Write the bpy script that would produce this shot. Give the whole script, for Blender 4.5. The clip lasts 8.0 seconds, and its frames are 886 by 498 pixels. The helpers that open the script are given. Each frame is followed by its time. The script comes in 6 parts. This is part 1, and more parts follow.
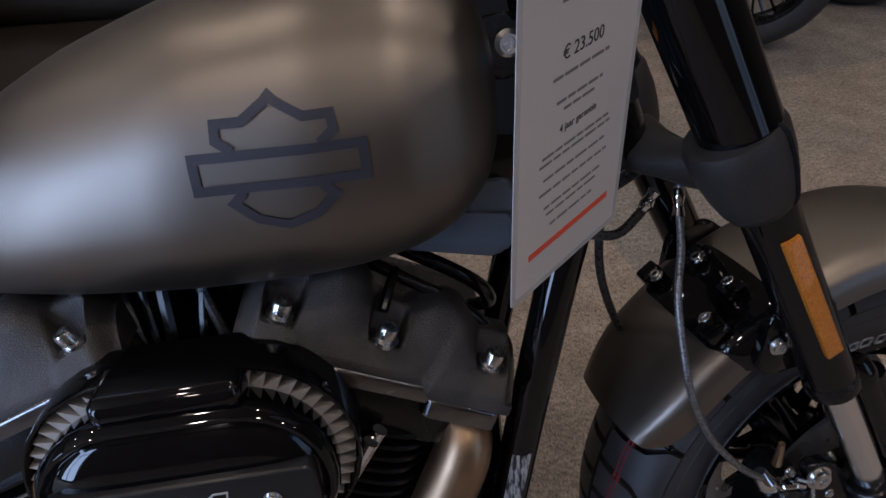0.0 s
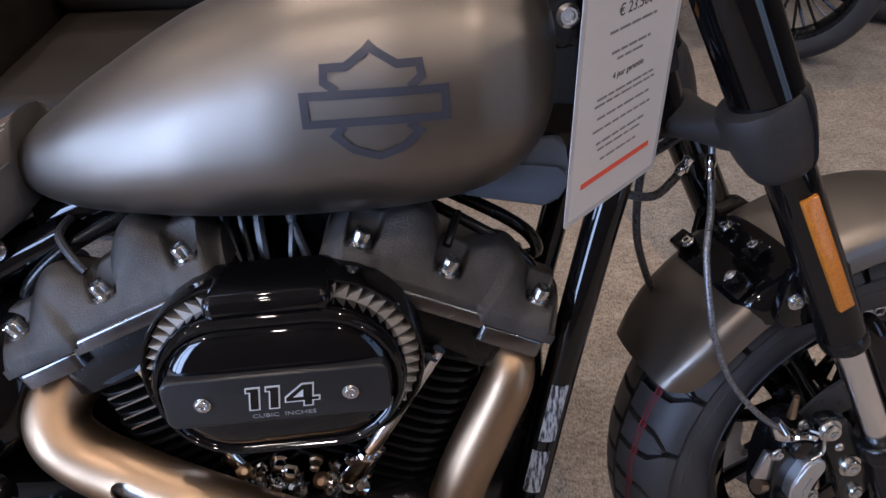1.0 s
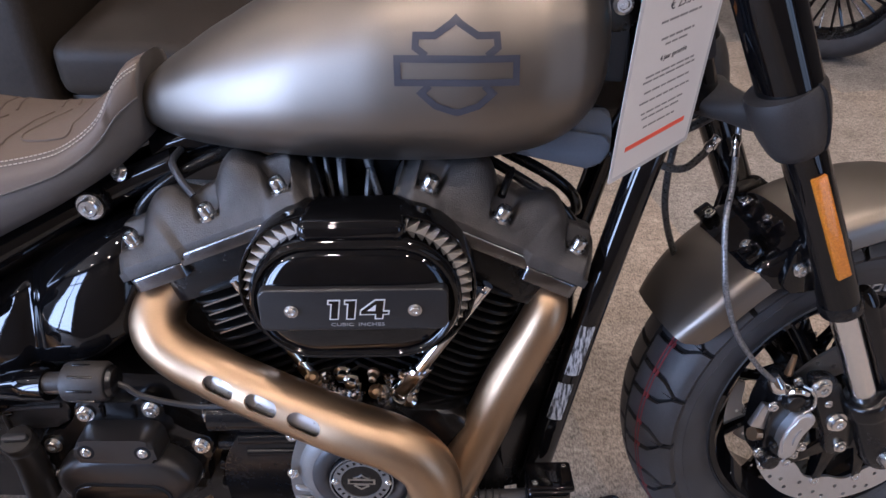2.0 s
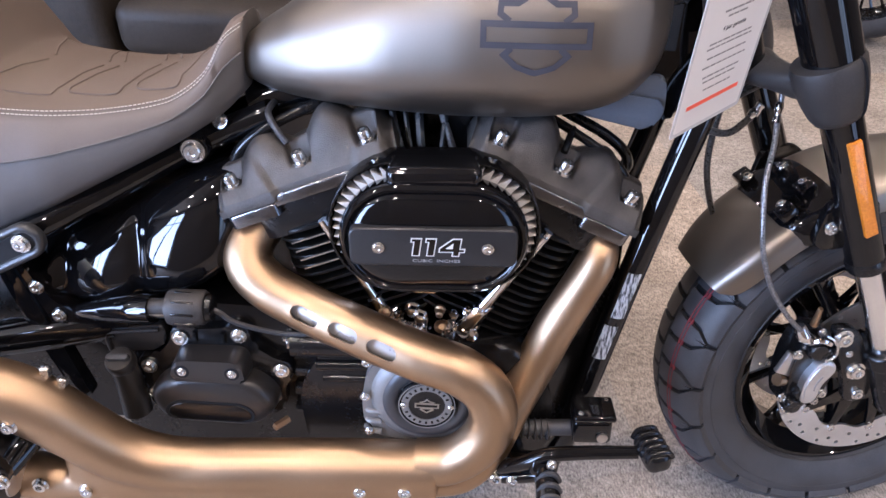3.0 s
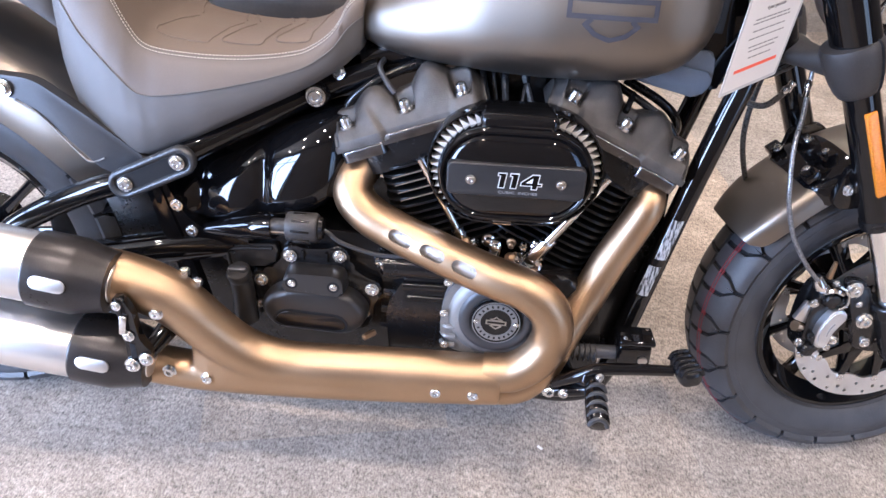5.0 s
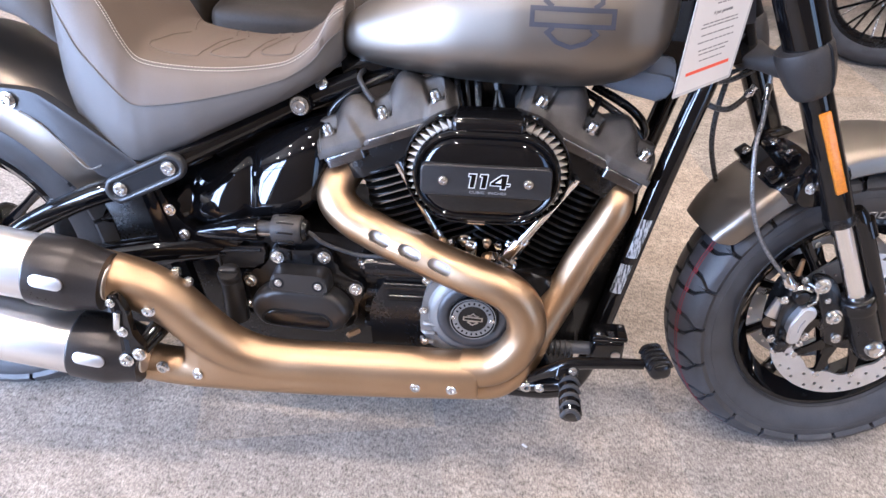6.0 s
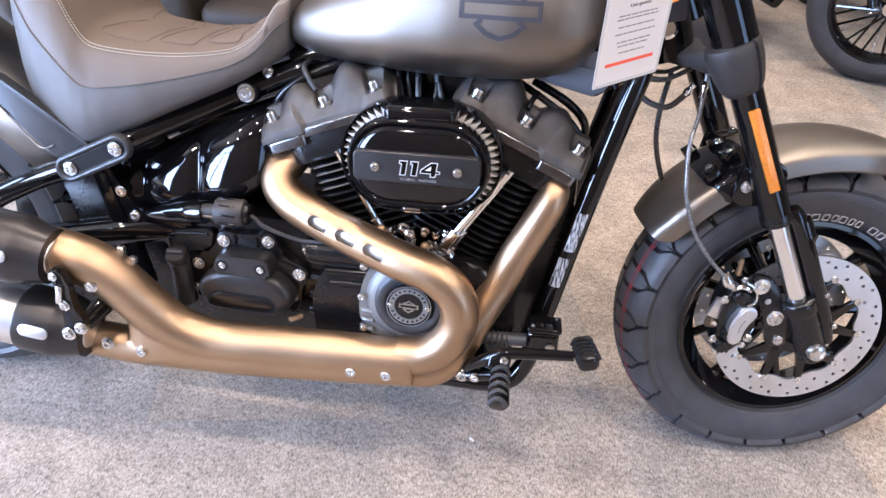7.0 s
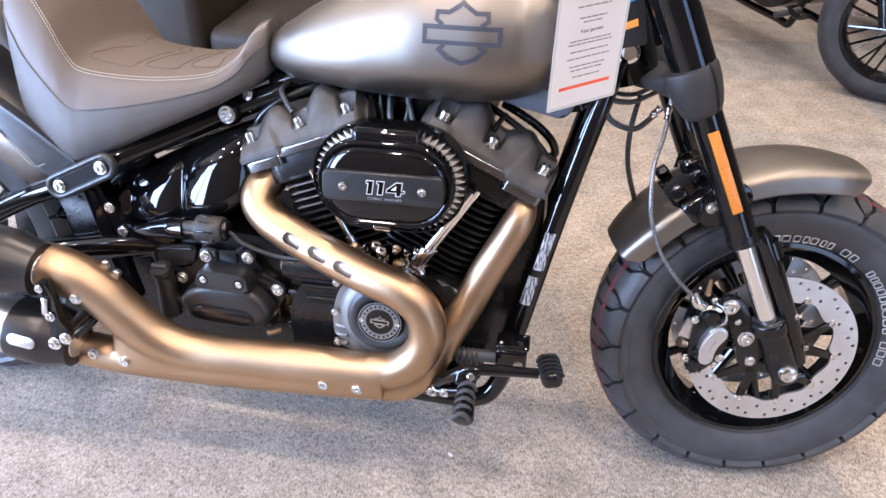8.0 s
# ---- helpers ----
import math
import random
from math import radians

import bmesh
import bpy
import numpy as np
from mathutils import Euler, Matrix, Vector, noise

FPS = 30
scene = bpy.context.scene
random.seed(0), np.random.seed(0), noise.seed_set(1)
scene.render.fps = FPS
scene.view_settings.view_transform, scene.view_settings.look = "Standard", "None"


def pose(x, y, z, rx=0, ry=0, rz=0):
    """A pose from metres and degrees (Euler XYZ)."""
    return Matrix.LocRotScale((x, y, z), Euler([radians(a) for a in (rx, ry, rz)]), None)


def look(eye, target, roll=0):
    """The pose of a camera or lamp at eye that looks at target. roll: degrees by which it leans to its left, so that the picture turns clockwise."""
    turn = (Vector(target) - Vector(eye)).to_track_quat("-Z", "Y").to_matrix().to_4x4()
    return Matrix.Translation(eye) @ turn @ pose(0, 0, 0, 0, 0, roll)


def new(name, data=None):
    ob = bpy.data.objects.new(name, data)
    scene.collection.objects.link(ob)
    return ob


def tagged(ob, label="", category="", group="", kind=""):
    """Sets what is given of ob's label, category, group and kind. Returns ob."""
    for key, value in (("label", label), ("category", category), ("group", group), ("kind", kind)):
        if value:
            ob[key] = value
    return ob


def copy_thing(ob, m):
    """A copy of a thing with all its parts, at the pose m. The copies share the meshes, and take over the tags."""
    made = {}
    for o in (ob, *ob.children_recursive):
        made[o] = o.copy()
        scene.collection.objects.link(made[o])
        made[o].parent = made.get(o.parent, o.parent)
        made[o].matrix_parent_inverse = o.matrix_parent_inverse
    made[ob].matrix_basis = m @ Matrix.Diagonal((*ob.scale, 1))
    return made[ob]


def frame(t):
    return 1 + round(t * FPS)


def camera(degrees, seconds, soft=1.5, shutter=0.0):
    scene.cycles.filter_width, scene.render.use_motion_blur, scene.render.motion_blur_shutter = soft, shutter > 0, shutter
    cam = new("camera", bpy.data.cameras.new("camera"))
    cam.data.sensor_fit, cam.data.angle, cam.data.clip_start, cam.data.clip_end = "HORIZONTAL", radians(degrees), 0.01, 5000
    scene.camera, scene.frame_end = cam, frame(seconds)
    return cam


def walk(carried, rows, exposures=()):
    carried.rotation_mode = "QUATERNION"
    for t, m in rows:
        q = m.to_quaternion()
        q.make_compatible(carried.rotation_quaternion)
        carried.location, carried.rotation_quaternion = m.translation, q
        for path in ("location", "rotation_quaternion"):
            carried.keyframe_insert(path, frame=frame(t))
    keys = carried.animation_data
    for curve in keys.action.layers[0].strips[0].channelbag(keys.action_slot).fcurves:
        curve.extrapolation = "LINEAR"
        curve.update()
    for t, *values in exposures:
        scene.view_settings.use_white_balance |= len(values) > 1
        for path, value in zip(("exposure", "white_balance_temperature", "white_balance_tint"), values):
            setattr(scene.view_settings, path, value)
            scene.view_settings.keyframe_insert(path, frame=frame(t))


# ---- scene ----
cam = camera(62.7, 8.0)
PATH = [
    (0, (0.026, 0.021, 1.137), (0.184, 1.599, -0.082), -2.2),
    (0.5, (0.003, -0.027, 1.135), (0.13, 1.555, -0.082), -1.8),
    (1, (-0.014, -0.093, 1.143), (0.065, 1.511, -0.049), -1.2),
    (1.5, (-0.034, -0.154, 1.165), (0.02, 1.433, -0.052), 0.7),
    (3, (-0.134, -0.306, 1.22), (-0.127, 1.213, -0.081), 3.3),
    (3.5, (-0.183, -0.358, 1.222), (-0.174, 1.138, -0.105), 3.7),
    (4, (-0.222, -0.422, 1.222), (-0.238, 1.075, -0.105), 4.8),
    (5.5, (-0.208, -0.56, 1.266), (-0.256, 0.991, 0.004), 5.0),
    (6, (-0.147, -0.586, 1.266), (-0.238, 0.976, 0.02), 3.6),
    (6.5, (-0.066, -0.601, 1.257), (-0.183, 0.955, 0.005), 4.0),
    (7, (0.009, -0.613, 1.251), (-0.155, 0.966, 0.034), 3.8),
    (7.5, (0.07, -0.617, 1.263), (-0.146, 0.982, 0.08), 2.7),
    (8, (0.12, -0.62, 1.275), (-0.138, 0.972, 0.093), 2.4),
]
EXPOSURES = [(0, -0.85, 4545, 14), (0.5, -0.5, 4545, 14), (1.0, 0.03, 4545, 15), (1.5, 0.2, 4545, 16), (3.0, 1.15, 4545, 17), (3.5, 1.3, 4545, 17), (4.0, 1.4, 4530, 16), (5.5, 1.5, 4530, 14), (8, 1.5, 4530, 14)]
walk(cam, [(t, look(eye, target, roll)) for t, eye, target, roll in PATH], EXPOSURES)

# ---- world and light ----
world = bpy.data.worlds.new("showroom_sky")
scene.world = world
world.use_nodes = True
wn = world.node_tree
sky = wn.nodes.new("ShaderNodeTexSky")
sky.sky_type = "NISHITA"
sky.sun_disc = False
sky.sun_elevation, sky.sun_rotation = radians(35), radians(200)
wn.links.new(sky.outputs[0], wn.nodes["Background"].inputs[0])
wn.nodes["Background"].inputs[1].default_value = 0.1


def area(name, m, sx, sy, watts, colour):
    d = bpy.data.lights.new(name, "AREA")
    d.shape, d.size, d.size_y, d.energy, d.color = "RECTANGLE", sx, sy, watts, colour
    ob = new(name, d)
    ob.matrix_world = m
    return ob


SUN = bpy.data.lights.new("sun", "SUN")
SUN.energy, SUN.angle, SUN.color = 1.0, radians(10), (1.0, 0.95, 0.88)
new("sun", SUN).matrix_world = look((-7, -5, 6), (0, 0, 0))

# daylight in the openings of the glazed corner
DAY, WARM = (0.955, 0.968, 1.0), (1.0, 0.64, 0.33)
SOUTH_WINDOWS, WEST_WINDOWS = {-3.7: 222, 3.4: 14}, {-0.9: 130}
for x, watts in SOUTH_WINDOWS.items():
    area("window_daylight", look((x, -2.36, 1.58), (x, 5, 1.58)), 1.9, 3.0, watts, DAY)
for y, watts in WEST_WINDOWS.items():
    area("window_daylight", look((-6.96, y, 1.58), (5, y, 1.58)), 1.9, 3.0, watts, DAY)

# ---- materials ----


def material(name, base, rough=0.5, metal=0.0, coat=0.0, grain=0.0, scale=60.0, bump=0.0, spread=0.0, big=6.0, bumpscale=None, stretch=None, dist=0.001):
    """Principled material with tone variation at two scales and fine relief."""
    m = bpy.data.materials.new(name)
    m.use_nodes = True
    nt = m.node_tree
    b = nt.nodes["Principled BSDF"]
    b.inputs["Roughness"].default_value = rough
    b.inputs["Metallic"].default_value = metal
    b.inputs["Coat Weight"].default_value = coat
    b.inputs["Coat Roughness"].default_value = 0.06
    tc = nt.nodes.new("ShaderNodeTexCoord")
    src = tc.outputs["Object"]
    if stretch:
        mp = nt.nodes.new("ShaderNodeMapping")
        mp.inputs["Scale"].default_value = stretch
        nt.links.new(src, mp.inputs[0])
        src = mp.outputs[0]

    def noise_at(s, detail=4.0):
        n = nt.nodes.new("ShaderNodeTexNoise")
        n.inputs["Scale"].default_value, n.inputs["Detail"].default_value = s, detail
        nt.links.new(src, n.inputs["Vector"])
        return n.outputs["Fac"]

    fine, large = noise_at(scale), noise_at(big)
    mix = nt.nodes.new("ShaderNodeMath")
    mix.operation = "MULTIPLY_ADD"
    nt.links.new(large, mix.inputs[0])
    mix.inputs[1].default_value = 0.6
    mul = nt.nodes.new("ShaderNodeMath")
    mul.operation = "MULTIPLY"
    nt.links.new(fine, mul.inputs[0])
    mul.inputs[1].default_value = 0.4
    nt.links.new(mul.outputs[0], mix.inputs[2])
    ramp = nt.nodes.new("ShaderNodeValToRGB")
    lo = [max(0.0, c * (1 - grain)) for c in base]
    hi = [min(1.0, c * (1 + grain)) for c in base]
    ramp.color_ramp.elements[0].position, ramp.color_ramp.elements[0].color = 0.32, (*lo, 1)
    ramp.color_ramp.elements[1].position, ramp.color_ramp.elements[1].color = 0.68, (*hi, 1)
    nt.links.new(mix.outputs[0], ramp.inputs[0])
    nt.links.new(ramp.outputs[0], b.inputs["Base Color"])
    if spread:
        rr = nt.nodes.new("ShaderNodeMapRange")
        rr.inputs["From Min"].default_value, rr.inputs["From Max"].default_value = 0.3, 0.7
        rr.inputs["To Min"].default_value, rr.inputs["To Max"].default_value = max(0.0, rough - spread), min(1.0, rough + spread)
        nt.links.new(mix.outputs[0], rr.inputs["Value"])
        nt.links.new(rr.outputs[0], b.inputs["Roughness"])
    if bump:
        bn = nt.nodes.new("ShaderNodeBump")
        bn.inputs["Strength"].default_value, bn.inputs["Distance"].default_value = bump, dist
        nt.links.new(noise_at(bumpscale or scale, 3.0), bn.inputs["Height"])
        nt.links.new(bn.outputs[0], b.inputs["Normal"])
    return m


PAINT = material("satin_silver_paint", (0.230, 0.205, 0.173), 0.415, 1.0, 0, 0.05, 900, 0.05, 0.03, 5, 1400, dist=0.0003)
EMBLEM = material("dark_emblem_paint", (0.045, 0.045, 0.055), 0.45, 0.3, 0, 0.1, 300)
BRONZE = material("satin_bronze", (0.415, 0.294, 0.176), 0.40, 1.0, 0, 0.07, 500, 0.06, 0.05, 7, 900, dist=0.0003)
STEEL = material("brushed_muffler_steel", (0.70, 0.685, 0.67), 0.36, 1.0, 0, 0.03, 200, 0.03, 0.03, 8, 400, (1, 14, 14), 0.0002)
CAPBLACK = material("satin_black_cap", (0.035, 0.032, 0.031), 0.32, 0.6, 0, 0.2, 300, 0.06, 0.06, 9, 600, dist=0.0004)
GLOSS = material("gloss_black_enamel", (0.003, 0.003, 0.0035), 0.05, 0.0, 0, 0.3, 60, 0.0, 0.02, 7)
BLACK = material("satin_black_metal", (0.0045, 0.0045, 0.005), 0.24, 0.0, 0, 0.25, 160, 0.10, 0.08, 12, 500, dist=0.0004)
WRINKLE = material("wrinkle_black_powder_coat", (0.066, 0.061, 0.056), 0.42, 0.5, 0, 0.5, 1100, 0.9, 0.08, 26, 800, dist=0.0010)
FINBLACK = material("black_cylinder_fins", (0.004, 0.004, 0.004), 0.33, 0.0, 0, 0.3, 200, 0.2, 0.05, 12)
FINEDGE = material("machined_edge", (0.50, 0.49, 0.47), 0.3, 1.0, 0, 0.1, 300)
CHROME = material("chrome", (0.82, 0.81, 0.80), 0.07, 1.0, 0, 0.04, 100, 0, 0.03)
BOLT = material("zinc_bolt", (0.66, 0.66, 0.65), 0.24, 1.0, 0, 0.12, 400, 0.1, 0.08, 40)
RUBBER = material("tyre_rubber", (0.036, 0.037, 0.041), 0.52, 0.0, 0, 0.38, 420, 0.35, 0.14, 22, 700, dist=0.0006)
PLASTIC = material("dark_grey_plastic", (0.0150, 0.0138, 0.0130), 0.33, 0.0, 0, 0.15, 400, 0.25, 0.05, 10, 900, dist=0.0005)
CLAMPGREY = material("textured_grey_casting", (0.027, 0.025, 0.024), 0.5, 0.1, 0, 0.5, 900, 0.7, 0.08, 700, 800, dist=0.0007)
STRUT = material("satin_charcoal_strut", (0.048, 0.049, 0.053), 0.40, 0.4, 0, 0.12, 300, 0.1, 0.05, 9, 700, dist=0.0004)
SEATTOP = material("taupe_seat_vinyl", (0.097, 0.071, 0.051), 0.56, 0.0, 0, 0.12, 500, 0.5, 0.07, 9, 1100, dist=0.0006)
PLEAT = material("dark_pleat_thread", (0.095, 0.073, 0.055), 0.6, 0.0, 0, 0.2, 900)
SEATUPPER = material("taupe_side_vinyl", (0.109, 0.089, 0.074), 0.55, 0.0, 0, 0.1, 500, 0.4, 0.06, 9, 1100, dist=0.0006)
SEATSIDE = material("grey_seat_vinyl", (0.083, 0.077, 0.073), 0.55, 0.0, 0, 0.1, 500, 0.4, 0.06, 9, 1100, dist=0.0006)
THREAD = material("pale_thread", (0.46, 0.43, 0.38), 0.8, 0, 0, 0.1, 800)
DISC = material("brake_disc_steel", (0.66, 0.67, 0.685), 0.40, 1.0, 0, 0.06, 300, 0.08, 0.08, 14, 600, dist=0.0003)
SLIDER = material("polished_slider", (0.88, 0.89, 0.91), 0.17, 1.0, 0, 0.04, 200, 0, 0.03)
AMBER = material("amber_reflector", (0.56, 0.195, 0.004), 0.14, 0.0, 0.5, 0.2, 500, 0.9, 0.05, 320, 520, dist=0.003)
PAPER = material("laminated_paper", (0.74, 0.735, 0.74), 0.3, 0.0, 0.3, 0.02, 200)
INK = material("black_ink", (0.03, 0.03, 0.035), 0.5)
LAMINATE = material("clear_laminate", (0.62, 0.63, 0.66), 0.12, 0.0, 0.3, 0.05, 100)
GREYINK = material("grey_print", (0.22, 0.22, 0.23), 0.5)
REDINK = material("red_orange_ink", (0.80, 0.11, 0.05), 0.45)
BLUEINK = material("blue_print", (0.06, 0.30, 0.55), 0.4)
ORANGEINK = material("orange_print", (0.85, 0.30, 0.03), 0.4)
REDLINE = material("red_tread_mark", (0.150, 0.022, 0.027), 0.7, 0, 0, 0.4, 200)
TYREMARK = material("pale_tyre_lettering", (0.30, 0.30, 0.31), 0.7, 0, 0, 0.3, 300)
CREAM = material("pale_filter_teeth", (0.50, 0.475, 0.44), 0.5, 0.3, 0, 0.15, 120)
BADGE = material("satin_black_badge", (0.020, 0.020, 0.021), 0.33, 0.2, 0, 0.15, 300, 0.1, 0.05, 12, 700, dist=0.0003)
CABLE = material("braided_black_hose", (0.05, 0.05, 0.05), 0.32, 0, 0, 0.9, 500, 0.6, 0.1, 260, 900, dist=0.0008)
BRAID = material("braided_steel_hose", (0.20, 0.20, 0.205), 0.34, 0.7, 0, 0.8, 420, 0.5, 0.1, 300, 900, dist=0.0006)
LEATHER = material("black_leather", (0.024, 0.019, 0.014), 0.5, 0, 0, 0.3, 120, 0.5, 0.08, 7, 240, dist=0.001)
WALLPAINT = material("taupe_wall", (0.17, 0.140, 0.110), 0.8, 0, 0, 0.1, 30, 0.1)
DARKCEIL = material("dark_ceiling", (0.33, 0.25, 0.165), 0.85, 0, 0, 0.1, 10)
GREYTUBE = material("pale_inner_pipe", (0.52, 0.52, 0.52), 0.3, 0.4, 0, 0.1, 80, 0.1, 0.08, 20)
SILVERINK = material("silver_badge_print", (0.72, 0.73, 0.74), 0.35, 0.4, 0, 0.05, 200)

# near-black for recesses and slits; between tread blocks it paints in the shade
GROOVE_SHADE = material("matte_black_groove_shade", (0.010, 0.010, 0.011), 0.7, 0.0, 0, 0.2, 200)
RIMGREY = material("satin_grey_bracket", (0.045, 0.046, 0.048), 0.34, 0.5, 0, 0.1, 260)
POLISH = material("polished_head_strip", (0.22, 0.22, 0.23), 0.24, 1.0, 0, 0.15, 60, 0.05, 0.05, 30)
CAMGREY = material("satin_grey_casting", (0.188, 0.186, 0.183), 0.45, 0.5, 0, 0.12, 260, 0.3, 0.06, 14, 700, dist=0.0005)
COIL = material("blue_grey_plastic", (0.085, 0.094, 0.112), 0.45, 0.0, 0, 0.12, 400, 0.2, 0.05, 10, 900, dist=0.0005)
for dull, level in ((FINBLACK, 0.2), (BLACK, 0.46), (PLASTIC, 0.5), (LEATHER, 0.18), (GROOVE_SHADE, 0.15)):
    dull.node_tree.nodes["Principled BSDF"].inputs["Specular IOR Level"].default_value = level
# a sticker worn down to the black tube in patches
WORN = material("worn_sticker", (0.36, 0.37, 0.39), 0.35, 0, 0, 0.2, 150)
wt = WORN.node_tree
wtc, wno, wra, wmx = (wt.nodes.new("ShaderNode" + k) for k in ("TexCoord", "TexNoise", "ValToRGB", "Mix"))
wmx.data_type = "RGBA"
wno.inputs["Scale"].default_value, wno.inputs["Detail"].default_value = 300, 6.0
wmp = wt.nodes.new("ShaderNodeMapping")
wmp.inputs["Scale"].default_value = (1.0, 1.0, 0.22)
wt.links.new(wtc.outputs["Object"], wmp.inputs[0])
wt.links.new(wmp.outputs[0], wno.inputs["Vector"])
wt.links.new(wno.outputs["Fac"], wra.inputs[0])
wra.color_ramp.elements[0].position, wra.color_ramp.elements[1].position = 0.41, 0.58
old = wt.nodes["Principled BSDF"].inputs["Base Color"].links[0].from_socket
wt.links.new(wra.outputs[0], wmx.inputs["Factor"])
wt.links.new(old, wmx.inputs["B"])
wmx.inputs["A"].default_value = (0.008, 0.008, 0.009, 1)
wt.links.new(wmx.outputs["Result"], wt.nodes["Principled BSDF"].inputs["Base Color"])

# carpet: loop pile in mixed greys and browns; each tile a little different
CARPET = bpy.data.materials.new("loop_pile_carpet")
CARPET.use_nodes = True
nt = CARPET.node_tree
b = nt.nodes["Principled BSDF"]
b.inputs["Roughness"].default_value = 0.95
tc = nt.nodes.new("ShaderNodeTexCoord")
geo = nt.nodes.new("ShaderNodeNewGeometry")
n1 = nt.nodes.new("ShaderNodeTexNoise")
n1.inputs["Scale"].default_value, n1.inputs["Detail"].default_value = 210, 3.0
n2 = nt.nodes.new("ShaderNodeTexNoise")
n2.inputs["Scale"].default_value, n2.inputs["Detail"].default_value = 11, 7.0
n1.inputs["Roughness"].default_value = 0.70
n3 = nt.nodes.new("ShaderNodeTexNoise")
n3.inputs["Scale"].default_value, n3.inputs["Detail"].default_value = 70, 5.0
n3.inputs["Roughness"].default_value = 0.75
lie = nt.nodes.new("ShaderNodeMapping")
lie.inputs["Rotation"].default_value, lie.inputs["Scale"].default_value = (0, 0, radians(12)), (1.25, 0.6, 1.0)
nt.links.new(geo.outputs["Position"], lie.inputs[0])
nt.links.new(lie.outputs[0], n1.inputs["Vector"])
nt.links.new(geo.outputs["Position"], n2.inputs["Vector"])
nt.links.new(geo.outputs["Position"], n3.inputs["Vector"])
pile = nt.nodes.new("ShaderNodeMix")
pile.inputs["Factor"].default_value = 0.42
nt.links.new(n1.outputs["Fac"], pile.inputs["A"])
nt.links.new(n3.outputs["Fac"], pile.inputs["B"])
ramp = nt.nodes.new("ShaderNodeValToRGB")
ramp.color_ramp.elements[0].position, ramp.color_ramp.elements[0].color = 0.345, (0.068, 0.059, 0.050, 1)
ramp.color_ramp.elements[1].position, ramp.color_ramp.elements[1].color = 0.655, (0.51, 0.45, 0.385, 1)
nt.links.new(pile.outputs["Result"], ramp.inputs[0])
info = nt.nodes.new("ShaderNodeObjectInfo")
tone = nt.nodes.new("ShaderNodeMapRange")
tone.inputs["To Min"].default_value, tone.inputs["To Max"].default_value = 0.90, 1.08
nt.links.new(info.outputs["Random"], tone.inputs["Value"])
worn = nt.nodes.new("ShaderNodeMapRange")
worn.inputs["From Min"].default_value, worn.inputs["From Max"].default_value = 0.3, 0.7
worn.inputs["To Min"].default_value, worn.inputs["To Max"].default_value = 0.80, 1.16
nt.links.new(n2.outputs["Fac"], worn.inputs["Value"])
mm = nt.nodes.new("ShaderNodeMath")
mm.operation = "MULTIPLY"
nt.links.new(tone.outputs[0], mm.inputs[0])
nt.links.new(worn.outputs[0], mm.inputs[1])
vm = nt.nodes.new("ShaderNodeVectorMath")
vm.operation = "SCALE"
hue = nt.nodes.new("ShaderNodeValToRGB")
hue.color_ramp.elements[0].color, hue.color_ramp.elements[1].color = (0.94, 0.985, 1.04, 1), (1.015, 0.97, 0.905, 1)
nt.links.new(info.outputs["Random"], hue.inputs[0])
tint = nt.nodes.new("ShaderNodeVectorMath")
tint.operation = "MULTIPLY"
nt.links.new(ramp.outputs[0], tint.inputs[0])
nt.links.new(hue.outputs[0], tint.inputs[1])
nt.links.new(tint.outputs[0], vm.inputs[0])
nt.links.new(mm.outputs[0], vm.inputs["Scale"])
nt.links.new(vm.outputs[0], b.inputs["Base Color"])
bn = nt.nodes.new("ShaderNodeBump")
bn.inputs["Strength"].default_value, bn.inputs["Distance"].default_value = 0.45, 0.0015
nt.links.new(n1.outputs["Fac"], bn.inputs["Height"])
nt.links.new(bn.outputs[0], b.inputs["Normal"])

# ---- mesh helpers ----


def finish(name, bm, mat, angle=38):
    bmesh.ops.recalc_face_normals(bm, faces=bm.faces)
    me = bpy.data.meshes.new(name)
    bm.to_mesh(me)
    bm.free()
    me.polygons.foreach_set("use_smooth", [True] * len(me.polygons))
    me.set_sharp_from_angle(angle=radians(angle))
    for one in (mat if isinstance(mat, (list, tuple)) else [mat]):
        me.materials.append(one)
    return me


def part(name, bm, mat, parent, label="", at=None, angle=38):
    ob = new(name, finish(name, bm, mat, angle))
    ob.parent = parent
    if at is not None:
        ob.matrix_basis = at
    if label:
        tagged(ob, label)
    return ob


def thing(name, label, category, m=None, group="", kind=""):
    ob = new(name)
    ob.empty_display_size = 0.1
    if m is not None:
        ob.matrix_world = m
    return tagged(ob, label, category, group, kind)


def solid(name, bm, mat, label, category, group="", kind="", m=None):
    ob = new(name, finish(name, bm, mat))
    if m is not None:
        ob.matrix_world = m
    return tagged(ob, label, category, group, kind)


def curve_points(pts, steps=8):
    """Catmull-Rom through the points; returns positions with their parameter 0..n-1."""
    p = [Vector(q) for q in pts]
    if len(p) < 3:
        return [(p[0], 0.0), (p[-1], 1.0)]
    out = []
    for i in range(len(p) - 1):
        a, b_, c, d = p[max(0, i - 1)], p[i], p[i + 1], p[min(len(p) - 1, i + 2)]
        for s in range(steps):
            t = s / steps
            out.append((0.5 * ((2 * b_) + (c - a) * t + (2 * a - 5 * b_ + 4 * c - d) * t * t + (3 * b_ - a - 3 * c + d) * t ** 3), i + t))
    out.append((p[-1], float(len(p) - 1)))
    return out


